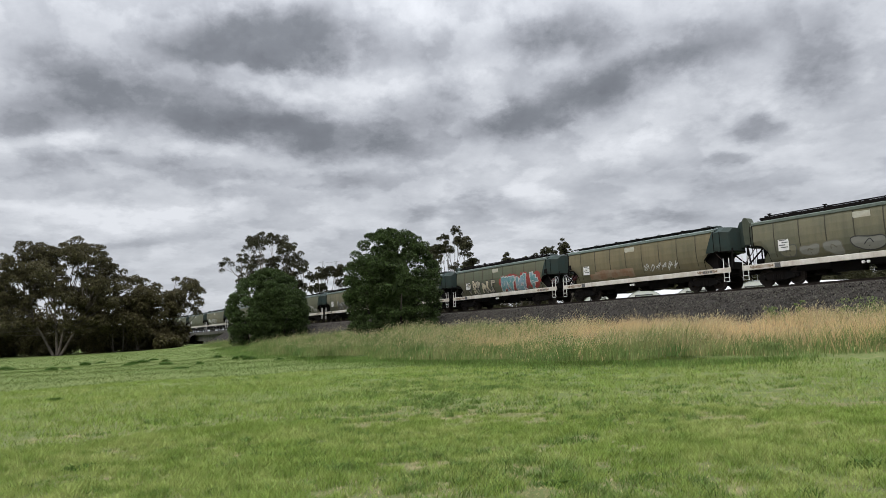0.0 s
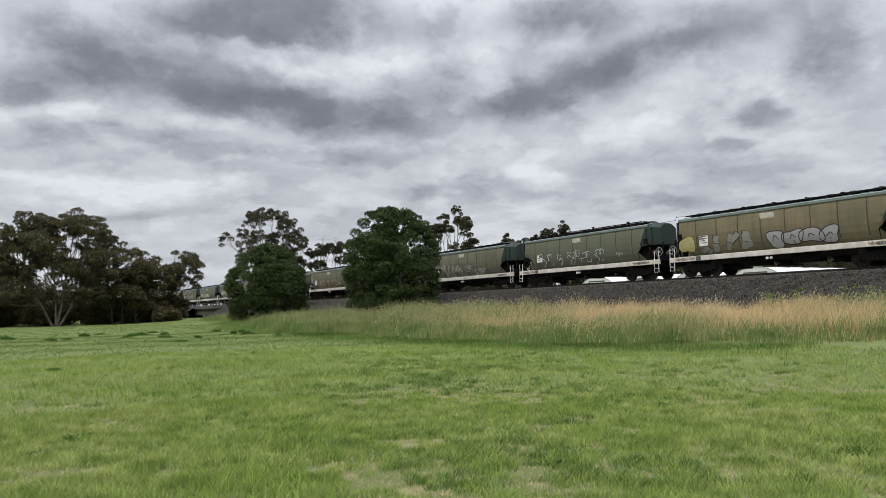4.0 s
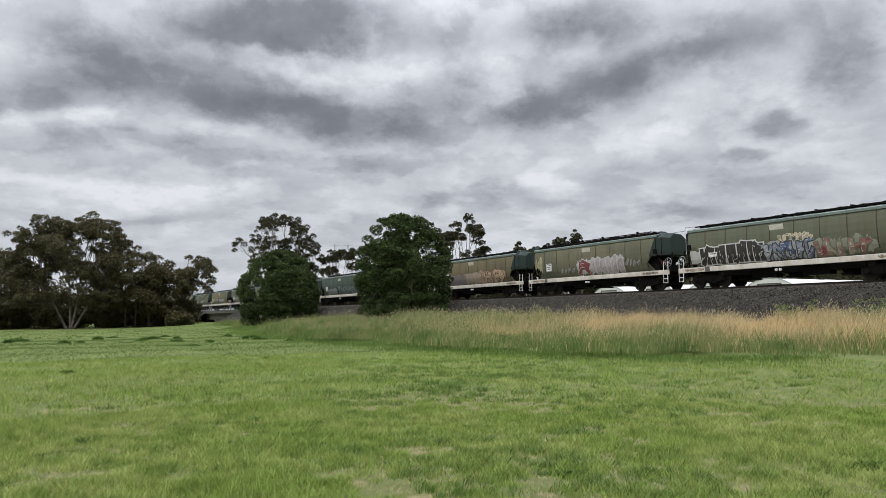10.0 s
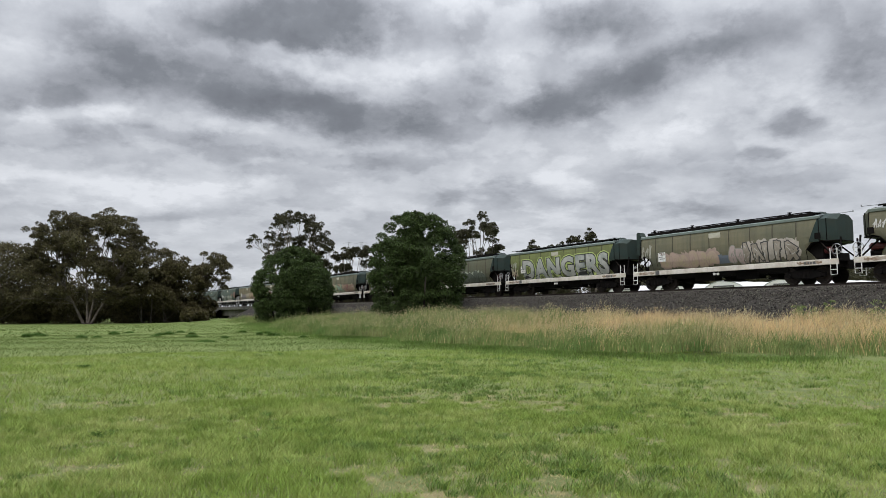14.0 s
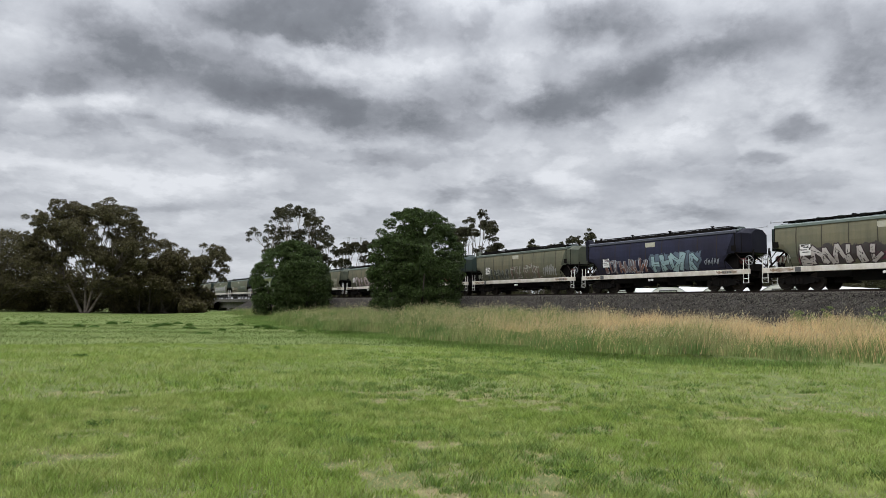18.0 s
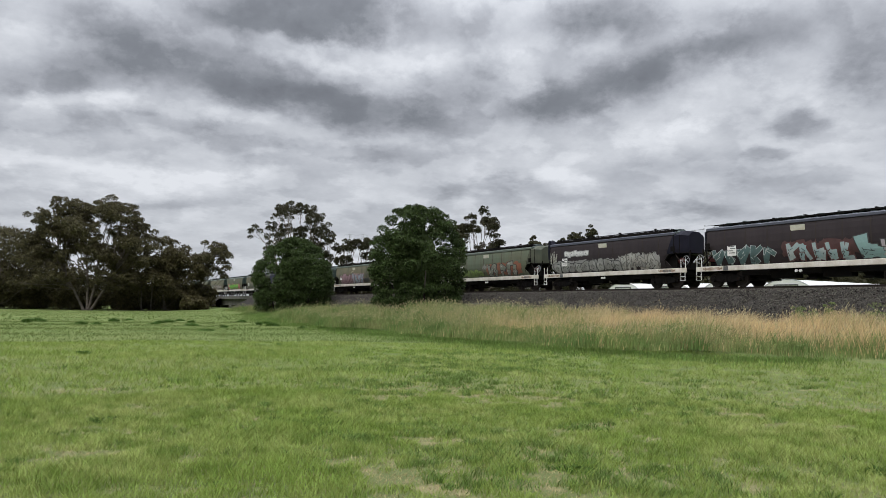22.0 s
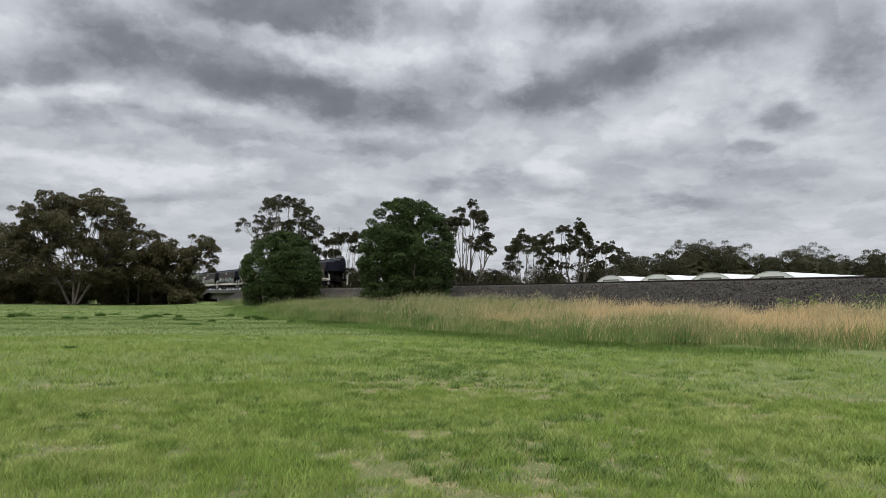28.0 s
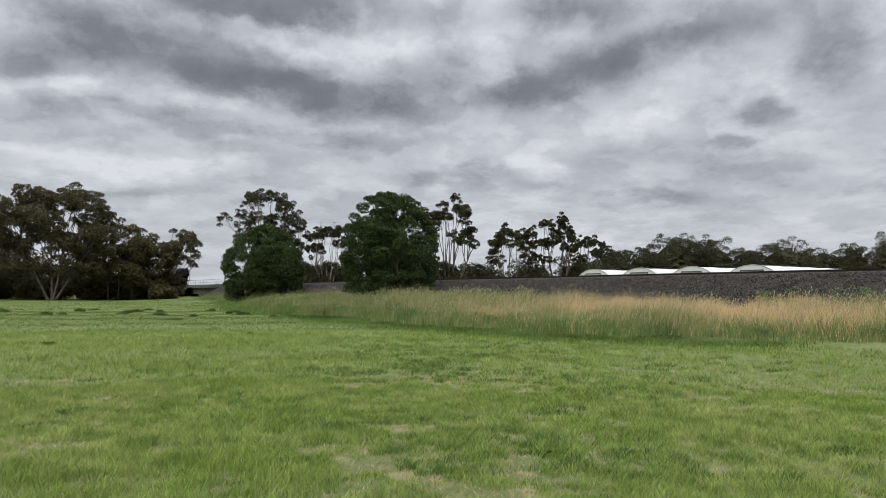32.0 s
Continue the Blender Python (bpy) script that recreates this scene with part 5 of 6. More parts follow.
# ---- trees ----
def leaf_cloud(rng, clumps, count, size, flat=0.75, droop=0.3, dome=1.0):
    """Leaf quads filling clumps (x, y, z, radius)."""
    c = np.array(clumps)
    wgt = c[:, 3] ** 2
    pick = rng.choice(len(c), count, p=wgt / wgt.sum())
    d = rng.normal(size=(count, 3))
    d /= np.linalg.norm(d, axis=1)[:, None]
    rad = c[pick, 3] * rng.uniform(0.25, 1.0, count) ** 0.45
    if dome:
        d[:, 2] = np.where((d[:, 2] < -0.35) & (rng.uniform(0, 1, count) < dome), -d[:, 2] * 0.8, d[:, 2])
    p = c[pick, :3] + d * rad[:, None] * np.array([1, 1, flat])
    a = rng.normal(size=(count, 3))
    a[:, 2] -= droop
    a /= np.linalg.norm(a, axis=1)[:, None]
    b = np.cross(a, rng.normal(size=(count, 3)))
    b /= np.linalg.norm(b, axis=1)[:, None] + 1e-9
    ln = size * rng.uniform(0.6, 1.5, count)[:, None]
    wd = ln * rng.uniform(0.28, 0.5, count)[:, None]
    V = np.stack([p - a * ln * 0.5, p + b * wd * 0.5, p + a * ln * 0.5, p - b * wd * 0.5], 1).reshape(-1, 3)
    return V, np.arange(count * 4).reshape(-1, 4)


def tree(name, label, x, y, height, width, seed, leaves=6000, size=0.3, base=0.35, clumps=26, clump=0.15, leaf="leaf_gum", bark="bark", trunks=1, lean=0.0, group="", core=False, bottom=None, z0=0.0, top_bias=0.0, dome=1.0, bare=99, fill=0.2, barrel=0, flat=0.8):
    """A tapered trunk, forked limbs out to every clump, and a crown of leaves in clumps. base: where the crown starts, as a part of the height."""
    rng = np.random.default_rng(seed)
    root = tagged(new(name), label, "tree", group)
    root.location = (x, y, z0)
    cl = []
    r0 = clump * width
    for i in range(clumps):
        for _ in range(30):
            q = rng.normal(size=3)
            q /= np.linalg.norm(q)
            q *= rng.uniform(fill, 1.0) ** 0.5
            if q[2] > -0.75 + top_bias * (1 - abs(q[0]) * 0.5):
                break
        if barrel:
            a, q[2] = rng.uniform(0, 6.28), rng.uniform(-1, 1)
            rr = rng.uniform(fill if q[2] < 0.45 else 0.05, 1.0) ** 0.5 * (0.86 + 0.14 * (q[2] + 1) if q[2] < 0 else (1 - abs(q[2]) ** barrel) ** 0.5)
            q[0], q[1] = rr * math.cos(a), rr * math.sin(a)
        h = (1 - base) * height
        r = r0 * rng.uniform(0.6, 1.25)
        cl.append((q[0] * (width / 2 - 0.5 * r) + lean * (q[2] + 1) * 0.5, q[1] * (width / 2 - 0.5 * r) * 0.8, height * base + h * 0.5 + q[2] * (h * 0.5 - r * 0.45), r))
    wood = Geo()
    starts = []
    for k in range(trunks):
        a = rng.uniform(0, 6.28)
        sp = 0.0 if trunks == 1 else rng.uniform(0.3, 0.12 * width + 0.3)
        foot = Vector((math.cos(a) * sp * 0.6, math.sin(a) * sp * 0.6, -0.2))
        knee = Vector((math.cos(a) * sp * 2 + rng.normal(0, 0.15), math.sin(a) * sp * 2, height * base * 0.55))
        head = Vector((math.cos(a) * sp * 3.2 + lean * 0.5 + rng.normal(0, 0.3), math.sin(a) * sp * 3, height * (base + (1 - base) * 0.45)))
        r = (0.020 * height + 0.05) / math.sqrt(trunks)
        wood.tube([foot, foot.lerp(knee, 0.1) + Vector((0, 0, 0.2)), knee, knee.lerp(head, 0.5), head], [r * 1.5, r * 1.05, r * 0.85, r * 0.6, r * 0.3], 8)
        starts.append((knee, head, r))
    part("trunk", wood, M[bark], root, smooth=True)
    for cx, cy, cz, r in cl[:bare]:
        limbs = Geo()
        knee, head, tr = min(starts, key=lambda st: (st[1] - Vector((cx, cy, cz))).length)
        f = min(0.95, max(0.0, (cz - knee.z) / (head.z - knee.z + 0.01) - rng.uniform(0.5, 0.85)))
        p = knee.lerp(head, f)
        e = Vector((cx, cy, cz))
        mid = p.lerp(e, 0.5) + Vector((rng.normal(0, 0.06), rng.normal(0, 0.06), -0.08 + rng.normal(0, 0.05))) * (e - p).length
        limbs.tube([p, mid, e], [tr * 0.32, tr * 0.2, 0.03], 5, False)
        for _ in range(3):
            d = Vector(rng.normal(size=3)).normalized() * r * 0.8
            limbs.tube([mid.lerp(e, rng.uniform(0.4, 0.9)), e + d], [tr * 0.10, 0.015], 4, False)
        part("limb", limbs, M[bark], root, smooth=True)
    if core:
        cl += [(rng.normal(0, width * 0.15), rng.normal(0, width * 0.13), height * (base + (1 - base) * rng.uniform(0.12, 0.78)), width * 0.2) for _ in range(12)]
        # the dark mass of twigs and leaves inside the crown
        inner, h0, h1 = Geo(), height * max(base, 0.03), height * (0.80 if barrel else 0.62 + 0.10 * core)
        rings = []
        for k in range(23):
            t = k / 22
            wide = (0.24 if barrel else 0.25 * core) * width * (math.sqrt(max(0.0, 1 - (2 * t - 1) ** 2)) if not barrel or t > 0.5 else 0.86 + 0.28 * t)
            rings.append([(wide * math.cos(a) * rng.uniform(0.62, 1.04), 0.8 * wide * math.sin(a) * rng.uniform(0.62, 1.04), h0 + (h1 - h0) * t + rng.uniform(-0.2, 0.2)) for a in (2 * math.pi * j / 36 for j in range(36))])
        part("inner_foliage", inner.loft(rings), M[leaf], root)
    V, F = leaf_cloud(rng, cl, leaves, size, flat, dome=dome)
    if bottom is not None:
        V[:, 2] = np.maximum(V[:, 2], bottom + 0.3 * (V[:, 2] - bottom) * (V[:, 2] < bottom))
    crown = new("crown", big_mesh("crown", V, F, M[leaf]))
    crown.parent = root
    crown["kind"] = "stuff"
    return root


def fan_gum(label, x, y, height, width, seed, lobes=16, lobe=0.10, fork=0.22, low=0.42, per=900, size=0.30, stems=3, leaf="leaf_gum_far", bark="bark_pale", group="", flat=0.85, skirt=4, peak=0.0, inner=0.5):
    """A gum: stems that fork low and fan out into bare limbs, each with a compact lobe of leaves at its end."""
    rng = np.random.default_rng(seed)
    root = tagged(new("gum_tree"), label, "tree", group)
    root.location = (x, y, 0)
    zc = low * height
    heads = []
    for j in range(lobes):
        th = math.pi * (0.06 + 0.88 * (j + rng.uniform(0.2, 0.8)) / lobes)
        rho = rng.uniform(inner, 1.0) if j % 3 else rng.uniform(0.86, 1.0)
        r = lobe * width * rng.uniform(0.75, 1.3)
        up = (height - zc) * (1 + peak * math.cos(th)) if peak else height
        wide = math.copysign(abs(math.cos(th)) ** 0.75, math.cos(th))
        heads.append((wide * rho * (width / 2 - r), rng.normal(0, 0.16) * width, zc + math.sin(th) ** 0.7 * rho * (up - zc - r) if peak == 0 else zc + math.sin(th) * rho * (up - r), r))
    for j in range(skirt):
        r = lobe * width * rng.uniform(0.5, 0.9)
        heads.append((rng.uniform(-0.42, 0.42) * width, rng.normal(0, 0.15) * width, zc * rng.uniform(0.75, 1.15), r))
    wood = Geo()
    tops = []
    thick = 0.009 * height + 0.05
    for k in range(stems):
        a = (k + 0.5) / stems - 0.5 + rng.normal(0, 0.05)
        foot = Vector((a * 0.06 * width, rng.normal(0, 0.1), -0.2))
        knee = Vector((a * 0.30 * width, rng.normal(0, 0.3), height * fork))
        head = Vector((a * 0.72 * width, rng.normal(0, 0.8), height * (fork + 0.30)))
        wood.tube([foot, foot.lerp(knee, 0.15), knee, knee.lerp(head, 0.5) + Vector((rng.normal(0, 0.15), 0, 0)), head], [thick * 1.4, thick, thick * 0.8, thick * 0.6, thick * 0.42], 8)
        tops.append((knee, head))
    part("trunk", wood, M[bark], root, smooth=True)
    clumps = []
    for hx, hy, hz, r in heads:
        e = Vector((hx, hy, hz))
        knee, head = min(tops, key=lambda t: abs(t[1].x - hx) + rng.uniform(0, 0.1 * width))
        p = knee.lerp(head, rng.uniform(0.35, 1.0) if hz > head.z else rng.uniform(0.0, 0.4))
        mid = p.lerp(e, 0.55) + Vector((rng.normal(0, 0.05), rng.normal(0, 0.05), rng.uniform(-0.06, 0.04))) * (e - p).length
        limb = Geo().tube([p, p.lerp(mid, 0.5), mid, mid.lerp(e, 0.6), e], [thick * 0.40, thick * 0.33, thick * 0.26, thick * 0.18, 0.03], 6, False)
        for _ in range(5):
            d = Vector(rng.normal(size=3)).normalized() * r * 0.85
            limb.tube([mid.lerp(e, rng.uniform(0.2, 0.9)), e + d], [thick * 0.11, 0.012], 4, False)
        part("limb", limb, M[bark], root, smooth=True)
        for _ in range(10):
            d = Vector(rng.normal(size=3)).normalized() * r * rng.uniform(0.35, 1.15)
            clumps.append((hx + d.x, hy + d.y, hz + d.z * flat + 0.1 * r, r * rng.uniform(0.22, 0.52)))
    V, F = leaf_cloud(rng, clumps, per * len(heads), size, flat, dome=0.6)
    crown = part("crown", big_mesh("crown", V, F, M[leaf]), None, root)
    crown["kind"] = "stuff"
    return root


GUM = "tall gum tree with an open crown and pale limbs"
EDGE, REAR = "trees at the paddock edge", "gum trees behind the railway"
fan_gum("broad dark gum tree with a spreading crown at the paddock edge", -57.8, 114, 19.6, 22.0, 11, 78, 0.080, 0.17, 0.26, 1150, 0.29, 4, "leaf_gum", "bark", EDGE, 0.72, 26, 0.04, 0.35)
tree("gum_tree", "dark gum tree leaning over the paddock edge", -76, 119, 14.5, 21.0, 12, 22000, 0.42, 0.04, 70, 0.10, "leaf_gum", "bark", 2, group=EDGE, dome=0.75, bare=20)
tree("she_oak", "dense dark she-oak with grey bare trunks", -50.4, 119, 13.2, 15.0, 13, 24000, 0.36, 0.04, 70, 0.10, "leaf_she", "bark", 4, group=EDGE, dome=0.75, bare=14)
tree("she_oak", "dense dark she-oak beside the bridge", -46.2, 121, 11.6, 11.0, 14, 17000, 0.36, 0.06, 56, 0.11, "leaf_she", "bark", 4, group=EDGE, dome=0.75, bare=14)
tree("gum_tree", "small gum tree beside the railway bridge", -40.4, 122, 12.6, 7.6, 15, 9000, 0.33, 0.36, 34, 0.13, "leaf_gum", "bark", 2, group=EDGE)
fan_gum(GUM, -32.0, 150, 24.0, 17.5, 16, 26, 0.088, 0.28, 0.46, 1000, group=REAR, stems=4, skirt=6)
fan_gum(GUM, -24.6, 152, 16.8, 12.0, 17, 14, 0.10, 0.25, 0.45, 800, group=REAR, skirt=2)
fan_gum(GUM, -18.6, 150, 17.0, 9.5, 18, 12, 0.12, 0.12, 0.50, 900, group=REAR, stems=6, skirt=3)
fan_gum(GUM, 6.6, 140, 21.4, 12.4, 19, 26, 0.095, 0.16, 0.30, 900, group=REAR, stems=5, skirt=14, bark="bark")
fan_gum(GUM, 19.8, 140, 16.4, 13.0, 20, 24, 0.095, 0.14, 0.32, 900, group=REAR, stems=4, skirt=10, bark="bark")
fan_gum(GUM, 28.4, 140, 19.2, 9.6, 21, 20, 0.11, 0.16, 0.32, 900, group=REAR, stems=4, bark="bark", skirt=5)
fan_gum("small gum tree with a dark flat-topped crown", 35.2, 141, 14.6, 9.0, 22, 14, 0.12, 0.20, 0.36, 900, group=REAR, bark="bark", skirt=4)
for i, (x, y, h, wd) in enumerate(((14, 146, 9.0, 10), (24, 148, 9.6, 12), (33, 148, 10.5, 11), (-8, 148, 9.0, 11), (2, 150, 10.5, 11), (41, 158, 11.5, 10), (-24, 156, 9, 10), (-19, 151, 8.6, 9), (-13.5, 150, 9.2, 9), (-29.5, 151, 8, 9), (8, 152, 9, 10), (38, 150, 10, 9))):
    tree("shrub", "dark bushy shrub behind the railway", x, y, h, wd, 40 + i, 7000, 0.42, 0.0, 30, 0.15, "leaf_gum_far", "bark", 3, group="shrubs behind the railway", core=True, dome=0.75, bare=8)
for i, (x, y, h, wd) in enumerate(((46, 160, 13.5, 12), (54, 163, 14.0, 12), (62, 165, 17.6, 16), (71, 166, 17.0, 15), (80, 166, 13.6, 12), (89, 166, 16.2, 17), (98, 168, 14.6, 14), (106, 166, 15.4, 13), (117, 168, 18, 15))):
    tree("gum_tree", "dense rounded gum tree behind the tunnels", x, y, h, wd, 60 + i, 38000, 0.28, 0.0, 130, 0.075, "leaf_gum_far", "bark", 2, group="trees behind the tunnels", core=1.5, dome=0.75, bare=14)
tree("round_tree", "dense rounded dark green tree beside the embankment", -2.3, 60.0, 10.2, 8.5, 31, 110000, 0.18, -0.03, 270, 0.070, "leaf_bush", "bark_dark", 3, core=True, dome=0.75, bare=0, barrel=3.0, fill=0.8)
tree("round_tree", "dense dark green tree in long grass by the embankment", -18.5, 86, 9.6, 10.0, 32, 100000, 0.22, -0.06, 270, 0.072, "leaf_bush", "bark_dark", 3, core=True, dome=0.75, bare=0, barrel=2.0, fill=0.8)
for i, (x, y, h, wd) in enumerate(((-78, 124, 9, 14), (-68, 125, 9, 14), (-58, 126, 9.5, 13), (-50, 126, 8, 12), (-90, 124, 10, 15), (-63, 121, 4, 10), (-55, 122, 4, 9), (-47.5, 123, 3.5, 9), (-72, 121, 4.5, 10), (-41.8, 118, 2.6, 5.0), (-75, 130, 3.5, 13), (-66, 131, 3.6, 13), (-57, 131, 3.6, 13), (-50, 130, 3.0, 11), (-86, 129, 3.6, 14), (-43.2, 124, 5.0, 7.0))):
    tree("shrub", "dark undergrowth below the paddock trees", x, y, h, wd, 80 + i, 8000, 0.42, -0.05, 36, 0.15, "leaf_she", "bark", 4, group="undergrowth at the paddock edge", core=True, dome=0.75, bare=6)

for i, s_ in enumerate((104, 113, 123, 134)):
    p = spot(s_, -11.0 - 1.5 * (i % 2))
    tree("shrub", "dark green shrub behind the railway bridge", p.x, p.y, 5.4 + 0.5 * (i % 3), 9.5, 140 + i, 8000, 0.34, -0.05, 36, 0.15, "leaf_she", "bark", 4, group="shrubs behind the railway", core=True, dome=0.75, bare=6)

# ---- grass ----
def strips(rng, px, py, pz, h, wid, lean, bend, levels):
    """Upright blades as curved tapering strips: (2 * levels + 1) points each."""
    k = len(px)
    a = rng.uniform(0, 6.28, k)
    wx, wy = np.cos(a) * wid / 2, np.sin(a) * wid / 2
    la = rng.uniform(0, 6.28, k)
    lx, ly = np.cos(la) * bend * h + lean[0] * h, np.sin(la) * bend * h + lean[1] * h
    rows = []
    for i in range(levels):
        t = i / levels
        cx, cy, cz = px + lx * t * t, py + ly * t * t, pz + h * t * (1 - 0.12 * t)
        q = 1 - 0.35 * t
        rows += [np.stack([cx - wx * q, cy - wy * q, cz], -1), np.stack([cx + wx * q, cy + wy * q, cz], -1)]
    rows.append(np.stack([px + lx, py + ly, pz + h * 0.88], -1))
    n = 2 * levels + 1
    V = np.stack(rows, 1).reshape(-1, 3)
    f = []
    for i in range(levels - 1):
        f += [(2 * i, 2 * i + 1, 2 * i + 3), (2 * i, 2 * i + 3, 2 * i + 2)]
    f.append((2 * levels - 2, 2 * levels - 1, 2 * levels))
    F = (np.array(f)[None] + n * np.arange(k)[:, None, None]).reshape(-1, 3)
    return V, F


def field_points(rng, count, d0, d1, half=0.72):
    """Places on the paddock between two distances, within the view's width and a little beyond."""
    d = np.sqrt(rng.uniform(d0 * d0, d1 * d1, count))
    a = rng.uniform(-half, half, count)
    x, y = d * np.sin(a), d * np.cos(a)
    off = (x - TRACK.x) * NEAR.x + (y - TRACK.y) * NEAR.y
    return x, y, off


def value_noise(x, y, scale, seed):
    r = np.random.default_rng(seed)
    tab = r.uniform(0, 1, (64, 64))
    u, v = x / scale, y / scale
    i, j = np.floor(u).astype(int), np.floor(v).astype(int)
    fu, fv = u - i, v - j
    fu, fv = fu * fu * (3 - 2 * fu), fv * fv * (3 - 2 * fv)
    g = lambda a, b: tab[a % 64, b % 64]
    return (g(i, j) * (1 - fu) + g(i + 1, j) * fu) * (1 - fv) + (g(i, j + 1) * (1 - fu) + g(i + 1, j + 1) * fu) * fv


BARE = [(-0.61, 6.85, 0.22), (0.37, 8.2, 0.20), (0.34, 6.4, 0.22), (0.81, 6.5, 0.2), (1.38, 6.5, 0.25), (-0.65, 6.2, 0.2), (0.0, 10.2, 0.25), (0.84, 9.1, 0.2), (4.4, 7.0, 0.22), (-0.2, 6.5, 0.18), (2.1, 9.6, 0.25), (1.6, 11.5, 0.3), (2.6, 7.4, 0.22), (0.7, 12.6, 0.3)]


def lushness(x, y):
    """How thick the short grass grows: worn ahead, lush towards the left."""
    v = 0.35 * value_noise(x, y, 0.5, 1) + 0.25 * value_noise(x, y, 2.1, 2) + 0.40 * value_noise(x, y, 0.17, 3)
    return v + 0.10 * np.clip((-x / y - 0.08) / 0.12, 0, 1)


def build_lawn():
    rng = np.random.default_rng(5)
    sets = [(300000, 4.5, 13.0, 0.070, 0.0068, 2), (190000, 13.0, 30.0, 0.085, 0.014, 1), (150000, 30.0, 62.0, 0.07, 0.026, 1), (60000, 62.0, 118.0, 0.09, 0.07, 1)]
    for count, d0, d1, h, wid, lev in sets:
        x, y, off = field_points(rng, count, d0, d1)
        v = lushness(x, y)
        for bx, by, br in BARE:
            v = v - 0.13 * np.exp(-(((x - bx) / (br * 1.6)) ** 2 + ((y - by) / br) ** 2))
        keep = (off > 16.5 * np.clip((120 - y) / 60, 0.35, 1)) & (rng.uniform(0, 1, count) < np.clip((v - 0.31) * 6, 0.05, 1))
        x, y, v = x[keep], y[keep], v[keep]
        hh = h * rng.uniform(0.45, 1.35, len(x)) * np.clip(-0.22 + 2.45 * v, 0.12, 2)
        V, F = strips(rng, x, y, grid_rise(x, y) - 0.005, hh, wid * rng.uniform(0.7, 1.3, len(x)), (0.08, 0.02), 0.65, lev)
        tagged(new("lawn_grass", big_mesh("lawn_grass", V, F, M["blade" if d0 < 20 else "blade_far"])), "short mown green grass of the paddock", "grass", kind="stuff")
    # taller, darker tufts scattered through the worn ground
    k = 4600
    tx, ty = rng.uniform(-9, 10, k), 6.0 + 24.0 * rng.uniform(0, 1, k) ** 1.1
    worn = np.exp(-((tx - 0.6 - 0.03 * ty) / (1.6 + 0.17 * ty)) ** 2) * np.clip((29 - ty) / 12, 0, 1) * np.clip(value_noise(tx, ty, 1.7, 21) * 2.2 - 0.5, 0, 1)
    pick = rng.uniform(0, 1, k) < (0.05 + 0.95 * worn) * np.clip((30 - ty) / 14, 0, 1)
    tx, ty = tx[pick], ty[pick]
    per = 46
    r = rng.uniform(0.06, 0.20, len(tx)) * (0.75 + 0.03 * ty)
    a, q = rng.uniform(0, 6.28, (len(tx), per)), np.sqrt(rng.uniform(0, 1, (len(tx), per)))
    x = (tx[:, None] + r[:, None] * q * np.cos(a) * 1.3).ravel()
    y = (ty[:, None] + r[:, None] * q * np.sin(a)).ravel()
    hh = (rng.uniform(0.08, 0.17, (len(tx), 1)) * (1.1 - 0.6 * q) * rng.uniform(0.6, 1.2, q.shape)).ravel()
    V, F = strips(rng, x, y, grid_rise(x, y) - 0.005, hh, 0.0055 + 0.0006 * y, (0.1, 0.0), 0.7, 2)
    tagged(new("grass_tufts", big_mesh("grass_tufts", V, F, M["tuft"])), "dark green tufts in the worn paddock grass", "grass", kind="stuff")
    # dead straw on the bare patches
    k = 110000
    x, y, off = field_points(rng, k, 5.0, 14.0, 0.66)
    v = lushness(x, y)
    for bx, by, br in BARE:
        v = v - 0.13 * np.exp(-(((x - bx) / (br * 1.6)) ** 2 + ((y - by) / br) ** 2))
    keep = rng.uniform(0, 1, k) < np.clip((0.46 - v) * 7, 0.05, 1)
    x, y = x[keep], y[keep]
    V, F = strips(rng, x, y, grid_rise(x, y) - 0.004, rng.uniform(0.012, 0.05, len(x)), rng.uniform(0.005, 0.009, len(x)), (0.1, 0.0), 1.4, 1)
    tagged(new("dead_grass", big_mesh("dead_grass", V, F, M["straw"])), "dead straw in the worn patches of the paddock", "grass", kind="stuff")


build_lawn()


def front_of(s):
    """How far the long grass reaches from the track towards the paddock."""
    return np.interp(s, [-60, -14.9, -13.2, -11.4, -6.9, -3.2, 0.4, 18, 33, 57, 75, 90], [14.6, 14.9, 16.7, 17.7, 19.1, 19.5, 19.8, 19.8, 18.0, 13.2, 11.5, 10.0])


